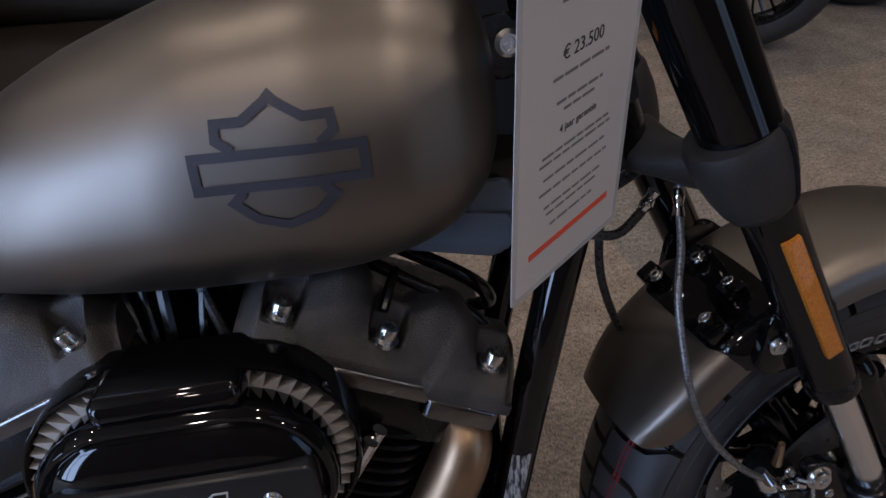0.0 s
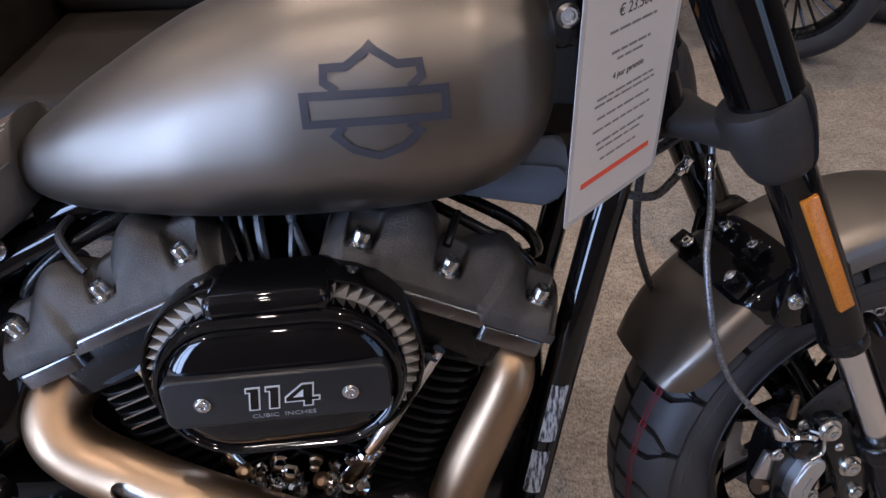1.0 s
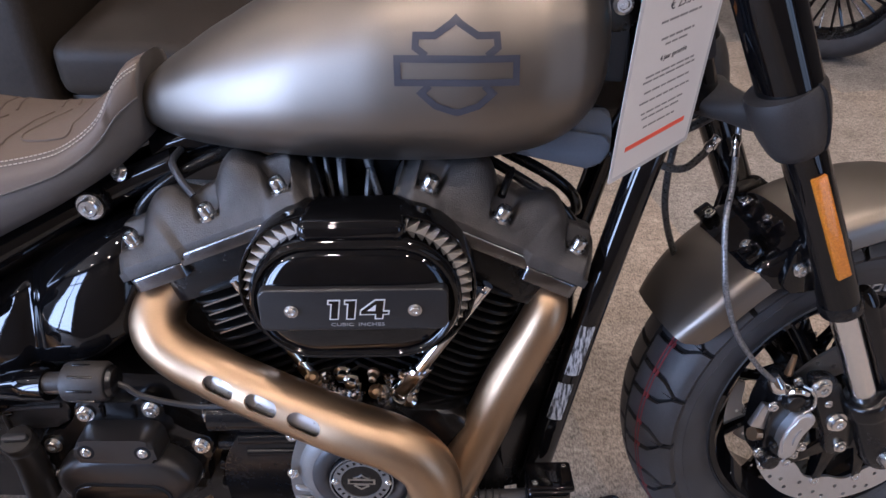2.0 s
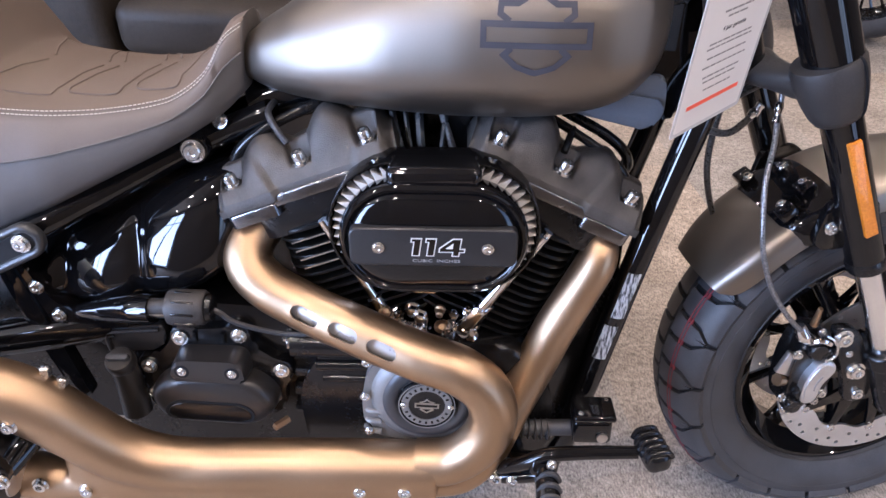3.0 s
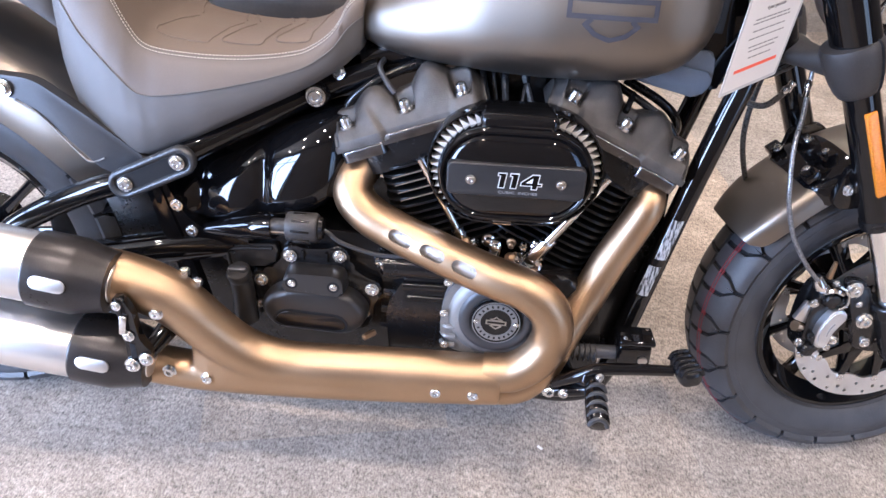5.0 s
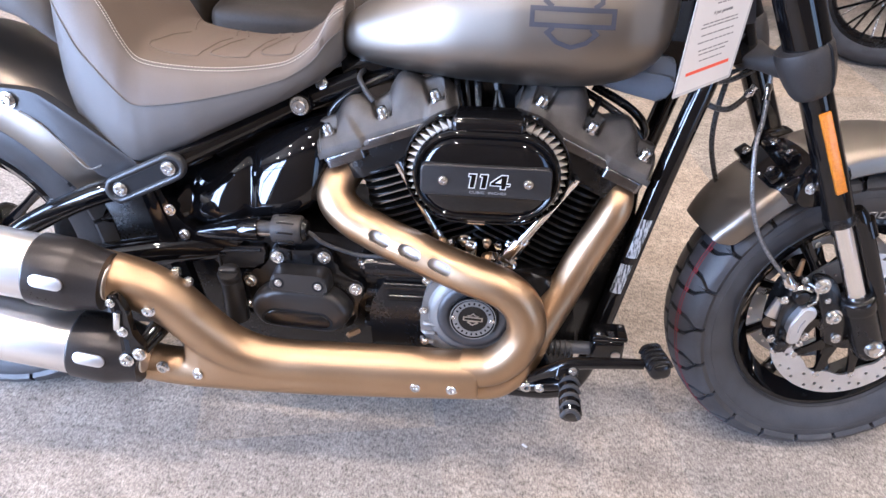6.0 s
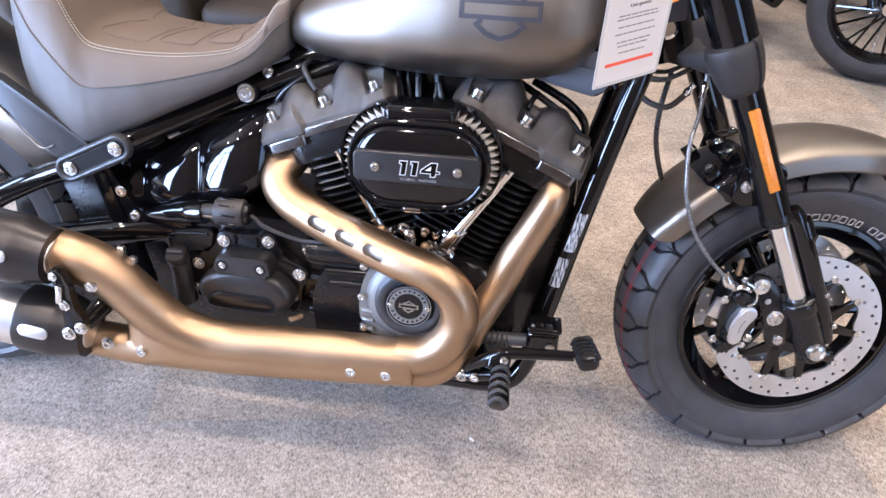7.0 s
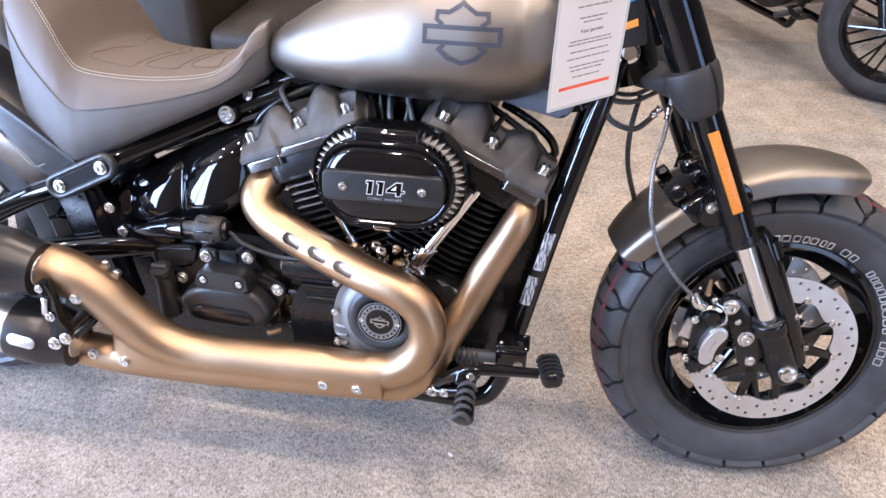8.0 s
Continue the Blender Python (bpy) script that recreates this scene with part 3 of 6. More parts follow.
part("cam_boss", lathe([(0.084, 0.170), (0.081, 0.179), (0.074, 0.186), (0.062, 0.191)], side(0, -0.141, 0.366), 48), CAMGREY, cam_cover)
part("cam_dish", lathe([(0.063, 0.190), (0.060, 0.1935), (0.052, 0.196), (0.044, 0.194), (0.040, 0.190)], side(0, -0.141, 0.366), 48), STRUT, cam_cover, "dark bevel round the timer cover")
for z in (0.300, 0.318, 0.336):
    part("cover_rib", tube([(-0.228, -0.172, z), (-0.222, -0.181, z), (-0.205, -0.183, z)], 0.0045, 8, 4), CAMGREY, cam_cover)
for z, r in ((0.425, 0.021), (0.388, 0.010), (0.364, 0.007)):
    part("case_rib", tube([(-0.335 + (0.021 - r) * 3, -0.148, z), (-0.225, -0.148, z + 0.004)], r, 16), BLACK, case)
bolt(case, (-0.336, -0.15, 0.425), towards=(-1, -0.25, 0), size=1.2)
tm = side(-0.192, -0.141, 0.366)
part("timer_ring", lathe([(0.041, 0), (0.041, 0.006), (0.0395, 0.008), (0.0375, 0.008), (0.037, 0.0055), (0.0355, 0.0055)], tm, 40), GLOSS, cam_cover, "round gloss black cover")
part("timer_bright_ring", lathe([(0.0398, 0.0078), (0.0382, 0.0078), (0.0382, 0.0086), (0.0398, 0.0086)], tm, 40, closed=True), CAMGREY, cam_cover)
part("timer_grey_ring", lathe([(0.0355, 0.0050), (0.0255, 0.0050), (0.0255, 0.0076), (0.0355, 0.0076)], tm, 40, closed=True), CAMGREY, cam_cover, "grey lettered ring of the timer cover")
for k in range(22):
    a = 2 * math.pi * (k + 0.5) / 22
    if abs(math.sin(a)) > 0.35:
        part("ring_mark", block(0.0030, 0.0042, 0.0006, tm @ Matrix.Translation((0.0305 * math.cos(a), 0.0305 * math.sin(a), 0.0077)) @ pose(0, 0, 0, 0, 0, math.degrees(a) + 90), 0), GLOSS, cam_cover)
part("timer_face", lathe([(0.025, 0.004), (0.025, 0.0065), (0.004, 0.0068)], tm, 30), GLOSS, cam_cover)
bm = prism([(-0.017, -0.004), (0.017, -0.004), (0.017, 0.004), (-0.017, 0.004)], 0.0068, 0.0078, tm)
prism([(-0.011, 0.006), (-0.004, 0.008), (0, 0.012), (0.004, 0.008), (0.011, 0.006), (0.008, 0.0045), (-0.008, 0.0045)], 0.0068, 0.0078, tm, bm=bm)
prism([(-0.008, -0.0045), (0.008, -0.0045), (0.010, -0.007), (0, -0.013), (-0.010, -0.007)], 0.0068, 0.0078, tm, bm=bm)
part("timer_badge", bm, FINEDGE, cam_cover, "small bright badge")
bm = prism([(-0.0145, -0.0020), (0.0145, -0.0020), (0.0145, 0.0020), (-0.0145, 0.0020)], 0.0076, 0.0081, tm)
prism([(-0.0065, 0.0058), (-0.003, 0.0068), (0, 0.0095), (0.003, 0.0068), (0.0065, 0.0058)], 0.0076, 0.0081, tm, bm=bm)
prism([(-0.0060, -0.0060), (0, -0.0102), (0.0060, -0.0060)], 0.0076, 0.0081, tm, bm=bm)
part("badge_inlay", bm, GLOSS, cam_cover, "black fields of the badge")
for x in (-0.174, -0.108):
    bolt(cam_cover, (x, -0.2, 0.366), size=0.5)
for x, z in ((-0.228, 0.365), (-0.222, 0.302), (-0.226, 0.425)):
    bolt(cam_cover, (x, -0.186, z), size=0.75)

gear = part("gearbox", prism([(-0.61, 0.19), (-0.30, 0.185), (-0.28, 0.46), (-0.60, 0.47)], -0.12, 0.12, side(0), 0.012), BLACK, bike, "satin black gearbox case")
gcov = part("gearbox_cover", prism(soft([(-0.545, 0.286), (-0.375, 0.280), (-0.350, 0.300), (-0.352, 0.335), (-0.337, 0.360), (-0.342, 0.382), (-0.366, 0.388), (-0.394, 0.408), (-0.398, 0.438), (-0.418, 0.446), (-0.432, 0.436), (-0.474, 0.432), (-0.486, 0.436), (-0.508, 0.434), (-0.512, 0.408), (-0.535, 0.382), (-0.562, 0.378), (-0.566, 0.354), (-0.552, 0.335), (-0.558, 0.305)], 0.009), 0.115, 0.141, side(0), 0.005, 3), BLACK, bike, "satin black gearbox side cover")
bulge = soft([(-0.532, 0.300), (-0.515, 0.288), (-0.388, 0.286), (-0.368, 0.300), (-0.354, 0.330), (-0.374, 0.358), (-0.402, 0.374), (-0.498, 0.372), (-0.528, 0.356), (-0.546, 0.328)], 0.026)
part("cover_bulge", skin(bmesh.new(), [[side(0) @ Vector((-0.450 + (x + 0.450) * k, 0.326 + (z - 0.326) * k, h)) for x, z in bulge] for k, h in ((1.0, 0.138), (1.0, 0.150), (0.99, 0.158), (0.965, 0.165), (0.925, 0.1705), (0.86, 0.1745), (0.76, 0.1765), (0.4, 0.1772))]), PLASTIC, gcov, angle=60)
part("panel_groove", prism(soft([(-0.514, 0.299), (-0.396, 0.297), (-0.386, 0.312), (-0.402, 0.331), (-0.502, 0.333), (-0.520, 0.316)], 0.012), 0.176, 0.1784, side(0)), GROOVE_SHADE, gcov)
part("cover_panel", prism(soft([(-0.511, 0.302), (-0.399, 0.300), (-0.391, 0.312), (-0.404, 0.328), (-0.500, 0.330), (-0.515, 0.316)], 0.011), 0.1765, 0.1800, side(0), 0.0022, 3), BLACK, gcov)
part("bolt_boss", prism(soft([(-0.506, 0.368), (-0.394, 0.368), (-0.400, 0.402), (-0.412, 0.408), (-0.488, 0.406), (-0.500, 0.400)], 0.009), 0.140, 0.1800, side(0), 0.006, 4, inset=0.05), PLASTIC, gcov)
for x in (-0.485, -0.415):
    part("bolt_well", lathe([(0.0105, 0.1785), (0.0105, 0.1806), (0.006, 0.1806)], side(0, x, 0.387), 18), GROOVE_SHADE, gcov)
for x in (-0.474, -0.434):
    part("cover_tab", tube([(x, -0.141, 0.412), (x, -0.143, 0.430)], 0.003, 8), BLACK, gcov)
for x, z in ((-0.496, 0.417), (-0.412, 0.426), (-0.355, 0.368), (-0.547, 0.364), (-0.364, 0.318), (-0.551, 0.314)):
    bolt(gcov, (x, -0.142, z), size=1.25 if z > 0.35 else 0.8)
for x in (-0.485, -0.415):
    bolt(gcov, (x, -0.1800, 0.387), size=0.70)
for k in range(4):
    part("gearbox_rib", block(0.10, 0.02, 0.016, pose(-0.29, -0.125, 0.29 + 0.035 * k), 0.005), BLACK, gear)
part("drain_plug", lathe([(0.006, 0), (0.006, 0.024), (0.004, 0.026)], pose(-0.345, -0.16, 0.292, 90, 0, -40), 6), BRONZE, gear, "brass drain fitting")
part("starter_body", tube([(-0.345, -0.11, 0.412), (-0.22, -0.11, 0.425)], 0.026, 20), BLACK, bike, "black starter motor")
bolt(bike, (-0.349, -0.12, 0.413), towards=(-1, -0.3, 0), size=1.2)
dip = part("oil_filler", tube([(-0.572, -0.150, 0.285), (-0.576, -0.152, 0.345), (-0.580, -0.155, 0.372)], [0.021, 0.019, 0.0185], 18), PLASTIC, bike, "black oil filler neck with cap")
dm = Matrix.Translation((-0.580, -0.155, 0.376)) @ Vector((-0.05, -0.45, 1)).to_track_quat("Z", "Y").to_matrix().to_4x4()
part("filler_cap", lathe([(0.0195, -0.006), (0.0205, -0.003), (0.0205, 0.010), (0.0185, 0.014), (0.010, 0.0155)], dm, 26), PLASTIC, dip, "black filler cap with a finger grip")
part("cap_grip", prism(stadium(0.0165, 0.0055, 6), 0.013, 0.022, dm @ pose(0, 0, 0, 0, 0, 8), 0.003), STRUT, dip)

# oil tank and swingarm
bm = bmesh.new()
rings = []
# x, lower edge, upper edge, half width; the flank slopes in towards the top and swells in three upright folds
st = [(-0.735, 0.462, 0.500, 0.100), (-0.705, 0.452, 0.532, 0.122), (-0.675, 0.452, 0.548, 0.126), (-0.655, 0.453, 0.556, 0.118), (-0.635, 0.454, 0.566, 0.127), (-0.60, 0.457, 0.584, 0.137), (-0.565, 0.463, 0.602, 0.136), (-0.545, 0.468, 0.612, 0.128), (-0.525, 0.473, 0.620, 0.137), (-0.48, 0.486, 0.640, 0.143), (-0.445, 0.505, 0.654, 0.134), (-0.42, 0.522, 0.660, 0.115), (-0.402, 0.545, 0.655, 0.085)]
widths = [p.x for p, s in curve_points([(a[3], 0, 0) for a in st], 6)]
for (p, s), w in zip(curve_points([(a[0], a[1], a[2]) for a in st], 6), widths):
    x, z0, z1 = p.x, p.y, p.z
    hz = z1 - z0
    half = [(0.55, 0.0), (0.86, 0.01), (0.955, 0.05), (1.0, 0.14), (0.995, 0.28), (0.965, 0.45), (0.915, 0.62), (0.84, 0.78), (0.74, 0.90), (0.58, 0.98), (0.35, 1.0)]
    rings.append([(x, -w * k, z0 + hz * f) for k, f in half] + [(x, w * k, z0 + hz * f) for k, f in half[::-1]])
part("oil_tank", skin(bm, rings), GLOSS, bike, "gloss black oil tank side", angle=75)
casting = part("frame_casting", prism(soft([(-0.742, 0.535), (-0.706, 0.545), (-0.690, 0.505), (-0.668, 0.468), (-0.640, 0.448), (-0.560, 0.452), (-0.555, 0.430), (-0.650, 0.418), (-0.684, 0.430), (-0.704, 0.462)], 0.014), 0.105, 0.140, side(0), 0.010, 4), GLOSS, bike, "gloss black frame casting below the oil tank")
for x, z in ((-0.684, 0.489), (-0.662, 0.444)):
    bolt(casting, (x, -0.141, z), size=1.1)
part("casting_web", prism(soft([(-0.735, 0.53), (-0.712, 0.53), (-0.668, 0.40), (-0.640, 0.30), (-0.660, 0.29), (-0.700, 0.40)], 0.01), 0.110, 0.132, side(-0.012), 0.008, 3), GLOSS, casting)
part("inner_guard", prism([(-0.95, 0.20), (-0.60, 0.20), (-0.58, 0.50), (-0.66, 0.62), (-0.80, 0.62), (-0.95, 0.45)], 0.06, 0.075, side(0), 0.004), BLACK, bike, "black inner splash guard")
part("lower_tube", tube([(-0.64, -0.132, 0.446), (-0.59, -0.148, 0.462), (-0.545, -0.160, 0.476), (-0.515, -0.166, 0.481)], [0.010, 0.017, 0.021, 0.020], 18), GLOSS, bike, "gloss black damper sleeve")
part("damper_thread", lathe([(0.0125, 0.0), (0.0125, 0.030)], pose(-0.518, -0.1665, 0.4815, 0, 87, 0), 18), FINEDGE, bike, "bright damper thread")
adj = part("preload_adjuster", lathe([(0.012, 0), (0.012, 0.03), (0.023, 0.032), (0.024, 0.036), (0.024, 0.078), (0.021, 0.082), (0.008, 0.084)], pose(-0.524, -0.168, 0.485, 0, 90, 0) @ pose(0, 0, 0, 0, -3, 0), 26), CLAMPGREY, bike, "grey ribbed preload adjuster knob")
for k in range(9):
    a = 2 * math.pi * k / 9
    part("grip_groove", block(0.030, 0.0035, 0.006, pose(-0.468, -0.168, 0.4865, math.degrees(a), 0, 0) @ pose(0, 0, 0.0228), 0.001), BLACK, adj)
part("adjuster_cable", tube([(-0.440, -0.168, 0.488), (-0.425, -0.168, 0.481), (-0.412, -0.168, 0.470), (-0.385, -0.165, 0.458), (-0.345, -0.160, 0.447), (-0.300, -0.160, 0.449), (-0.270, -0.16, 0.455)], 0.0036, 8), STRUT, bike, "thin grey adjuster cable")
part("adjuster_collar", lathe([(0.019, 0), (0.020, 0.002), (0.017, 0.008), (0.010, 0.010)], pose(-0.442, -0.168, 0.4885, 0, 87, 0), 22), BLACK, adj)
part("swingarm", tube([(-0.60, -0.11, 0.42), (-0.72, -0.13, 0.40), (-0.90, -0.14, 0.36), (-1.04, -0.145, 0.32)], [0.03, 0.028, 0.024, 0.022]), GLOSS, bike)
part("swingarm_upper", tube([(-0.74, -0.15, 0.535), (-0.83, -0.155, 0.50), (-0.95, -0.155, 0.43), (-1.03, -0.15, 0.35)], 0.02, 14), GLOSS, bike)
box = part("electrics_box", prism(soft([(-0.655, 0.418), (-0.522, 0.432), (-0.518, 0.408), (-0.530, 0.388), (-0.598, 0.380), (-0.606, 0.398), (-0.655, 0.392)], 0.010), 0.090, 0.134, side(0), 0.005, 3), PLASTIC, bike, "dark plastic electrics box")
part("box_lip", tube([(-0.602, -0.135, 0.384), (-0.604, -0.136, 0.408), (-0.592, -0.136, 0.417), (-0.528, -0.136, 0.424)], 0.0035, 8, 5), PLASTIC, box)
part("valve_stub", tube([(-0.665, -0.13, 0.405), (-0.645, -0.132, 0.402)], 0.0035, 8), BRONZE, bike, "small brass stub")

# strut and bracket plate
PL = side(-0.186, -0.695, 0.567, 27.8)
rings = [[PL @ Vector((x, y, h)) for x, y in stadium(a, b_, 10)] for a, b_, h in ((0.076, 0.0235, 0.0), (0.0765, 0.024, 0.008), (0.0745, 0.022, 0.0125), (0.071, 0.0185, 0.0135), (0.0675, 0.0150, 0.0125), (0.0655, 0.0130, 0.0085))]
plate = part("bracket_plate", skin(bmesh.new(), rings), RIMGREY, bike, "dark stadium-shaped bracket plate with a raised rim and two bolts", angle=55)
part("plate_recess", prism(stadium(0.0645, 0.0120, 9), 0.0085, 0.0092, PL), GROOVE_SHADE, plate)
bolt(plate, (-0.653, -0.1955, 0.589), size=1.3)
bolt(plate, (-0.738, -0.1955, 0.544), size=1.3)
part("fender_strut", prism(soft([(-0.70, 0.575), (-0.77, 0.545), (-0.835, 0.607), (-0.885, 0.652), (-0.94, 0.665), (-1.10, 0.655), (-1.10, 0.685), (-0.94, 0.692), (-0.87, 0.690), (-0.80, 0.645)], 0.02), 0.155, 0.176, side(0), 0.004), STRUT, bike, "charcoal fender strut")

part("strut_rib", tube([(-0.775, -0.177, 0.575), (-0.80, -0.178, 0.568), (-0.83, -0.178, 0.598), (-0.865, -0.178, 0.635), (-0.90, -0.178, 0.655)], 0.0016, 6, 4), CAMGREY, bike, "pale raised rib on the strut")

# exhaust
def cut(ob, cutters, at=BIKE):
    """Cuts openings through a shell."""
    bmesh.ops.recalc_face_normals(cutters, faces=cutters.faces)
    me = bpy.data.meshes.new("cutter")
    cutters.to_mesh(me)
    cutters.free()
    tool = bpy.data.objects.new("cutter", me)
    scene.collection.objects.link(tool)
    tool.matrix_world = at
    bpy.context.view_layer.update()
    mod = ob.modifiers.new("cut", "BOOLEAN")
    mod.object, mod.operation, mod.solver = tool, "DIFFERENCE", "EXACT"
    done = bpy.data.meshes.new_from_object(ob.evaluated_get(bpy.context.evaluated_depsgraph_get()))
    ob.modifiers.clear()
    ob.data = done
    bpy.data.objects.remove(tool)
    done.set_sharp_from_angle(angle=radians(50))


def shell_tube(pts, r, thick, seg=28, steps=8):
    """A pipe with a wall: outer and inner skin, open ends closed by rings."""
    outer = tube(pts, r, seg, steps, caps=False)
    outer.verts.ensure_lookup_table()
    a = [v.co.copy() for v in outer.verts]
    outer.free()
    inn = tube(pts, r - thick, seg, steps, caps=False)
    inn.verts.ensure_lookup_table()
    c = [v.co.copy() for v in inn.verts]
    inn.free()
    n = len(a) // seg
    rings = [a[i * seg:(i + 1) * seg] for i in range(n)] + [c[i * seg:(i + 1) * seg] for i in range(n - 1, -1, -1)]
    return skin(bmesh.new(), rings, False, True)


def fuse(bm, voxel, rounds):
    """Melts overlapping closed shapes into one skin with filleted joints."""
    bmesh.ops.recalc_face_normals(bm, faces=bm.faces)
    me = bpy.data.meshes.new("raw")
    bm.to_mesh(me)
    bm.free()
    tmp = bpy.data.objects.new("raw", me)
    scene.collection.objects.link(tmp)
    mod = tmp.modifiers.new("fuse", "REMESH")
    mod.mode, mod.voxel_size, mod.adaptivity = "VOXEL", voxel, 0.0
    bpy.context.view_layer.update()
    out = bmesh.new()
    done = bpy.data.meshes.new_from_object(tmp.evaluated_get(bpy.context.evaluated_depsgraph_get()))
    out.from_mesh(done)
    bpy.data.objects.remove(tmp)
    for k in range(rounds):
        bmesh.ops.smooth_vert(out, verts=out.verts, factor=0.5, use_axis_x=True, use_axis_y=True, use_axis_z=True)
    return out


def exhaust():
    rear = part("rear_header_shield", shell_tube([(-0.385, -0.075, 0.572), (-0.398, -0.100, 0.550), (-0.392, -0.120, 0.525), (-0.363, -0.133, 0.503), (-0.326, -0.144, 0.489), (-0.296, -0.155, 0.481), (-0.251, -0.172, 0.473), (-0.2005, -0.187, 0.461), (-0.150, -0.203, 0.452), (-0.098, -0.214, 0.441), (-0.061, -0.217, 0.410), (-0.050, -0.217, 0.362), (-0.068, -0.217, 0.315), (-0.105, -0.217, 0.283), (-0.15, -0.215, 0.275)], 0.0335, 0.003, 28, 8), BRONZE, bike, "satin bronze rear header pipe shield", angle=60)
    inner = tube([(-0.340, -0.140, 0.494), (-0.296, -0.155, 0.481), (-0.251, -0.172, 0.473), (-0.2005, -0.187, 0.461), (-0.165, -0.198, 0.454)], 0.0215, 18, 6)
    part("inner_pipe", inner, GREYTUBE, rear, "pale inner pipe behind the slots")
    cutters = bmesh.new()
    for x, y, z, tilt in ((-0.306, -0.174, 0.4905, -13), (-0.253, -0.194, 0.4805, -12), (-0.2005, -0.2098, 0.468, -13)):
        prism(stadium(0.0212, 0.0106, 8), 0.0, 0.06, Matrix.Translation((x, y, z)) @ pose(0, 0, 0, 0, 0, -19) @ pose(0, 0, 0, 73, 0, 0) @ pose(0, 0, 0, 0, 0, tilt), bm=cutters)
    cut(rear, cutters)
    front = part("front_header_shield", tube([(0.080, -0.080, 0.594), (0.083, -0.103, 0.577), (0.0775, -0.112, 0.555), (0.0575, -0.117, 0.509), (0.033, -0.126, 0.457), (0.011, -0.138, 0.403), (-0.024, -0.163, 0.336), (-0.052, -0.187, 0.280), (-0.088, -0.20, 0.245), (-0.14, -0.205, 0.238)], [0.021, 0.025, 0.028, 0.029, 0.030, 0.030, 0.031, 0.031, 0.031, 0.031], 24, 8), BRONZE, bike, "satin bronze front header pipe shield", angle=60)
    # collector: an upper and a lower pipe with a flat flank between them, parting again behind
    upper = [(-0.122, -0.2155, 0.270), (-0.167, -0.216, 0.266), (-0.255, -0.218, 0.263), (-0.37, -0.221, 0.258), (-0.475, -0.225, 0.255), (-0.527, -0.230, 0.266), (-0.567, -0.236, 0.289), (-0.607, -0.243, 0.328), (-0.642, -0.250, 0.367), (-0.680, -0.256, 0.396), (-0.722, -0.260, 0.410), (-0.768, -0.262, 0.417)]
    lower = [(-0.122, -0.2155, 0.252), (-0.255, -0.220, 0.241), (-0.427, -0.227, 0.231), (-0.60, -0.233, 0.227), (-0.66, -0.236, 0.230), (-0.722, -0.240, 0.238)]
    bm = tube(upper, [0.037, 0.038, 0.039, 0.039, 0.039, 0.0395, 0.040, 0.041, 0.042, 0.043, 0.044, 0.045], 32, 8)
    tube(lower, [0.034, 0.034, 0.034, 0.0335, 0.0335, 0.033], 28, 8, bm=bm)
    rings = []
    for x, y, zt, zb, r in ((-0.124, -0.216, 0.268, 0.254, 0.034), (-0.255, -0.219, 0.262, 0.241, 0.034), (-0.427, -0.225, 0.256, 0.231, 0.034), (-0.53, -0.231, 0.268, 0.229, 0.0335), (-0.575, -0.236, 0.288, 0.229, 0.031), (-0.605, -0.240, 0.305, 0.230, 0.026), (-0.632, -0.243, 0.300, 0.240, 0.017)):
        ring = [(x, y + r * math.cos(a), zt + r * math.sin(a)) for a in (math.pi * i / 12 for i in range(13))]
        rings.append(ring + [(x, y + r * math.cos(a), zb + r * math.sin(a)) for a in (math.pi + math.pi * i / 12 for i in range(13))])
    skin(bm, rings)
    bm = fuse(bm, 0.0028, 10)
    shield = part("collector_shield", bm, BRONZE, bike, "long satin bronze exhaust heat shield", angle=60)
    for x, y, z in ((-0.606, -0.264, 0.238), (-0.668, -0.266, 0.246), (-0.166, -0.2485, 0.252), (-0.228, -0.2505, 0.251), (-0.666, -0.2935, 0.379), (-0.745, -0.302, 0.388)):
        bolt(shield, (x, y, z), size=1.25)
    for lo, z0, dz in ((0, 0.425, 0.085), (1, 0.285, 0.085)):
        d = Vector((-1, -0.04, 0.14)).normalized()
        base = Vector((-0.728, -0.285, 0.420)) if lo == 0 else Vector((-0.690, -0.272, 0.272))
        q = Matrix.Translation(base) @ d.to_track_quat("Z", "Y").to_matrix().to_4x4()
        body = part("muffler", lathe([(0.03, 0.0), (0.054, 0.06), (0.055, 0.45), (0.048, 0.47), (0.03, 0.47)], q, 36), STEEL, bike, "brushed steel muffler")
        part("muffler_cap", lathe([(0.0472, 0.002), (0.0485, 0.012), (0.0575, 0.047), (0.0590, 0.052), (0.0585, 0.112), (0.056, 0.115)], q, 40), CAPBLACK, body, "satin black muffler front cap")
        sd = q.to_3x3().inverted() @ Vector((0, -1, 0.25))
        ang = math.atan2(sd.y, sd.x)
        sq = q @ pose(0, 0, 0.074, 0, 0, math.degrees(ang)) @ Matrix.Translation((0.0575, 0, 0)) @ pose(0, 0, 0, 0, 90, 0)
        part("cap_slot", prism(stadium(0.026, 0.0105, 7), 0.0, 0.0025, sq, 0.0008), STEEL, body, "bright oval slot in the cap")
    return shield


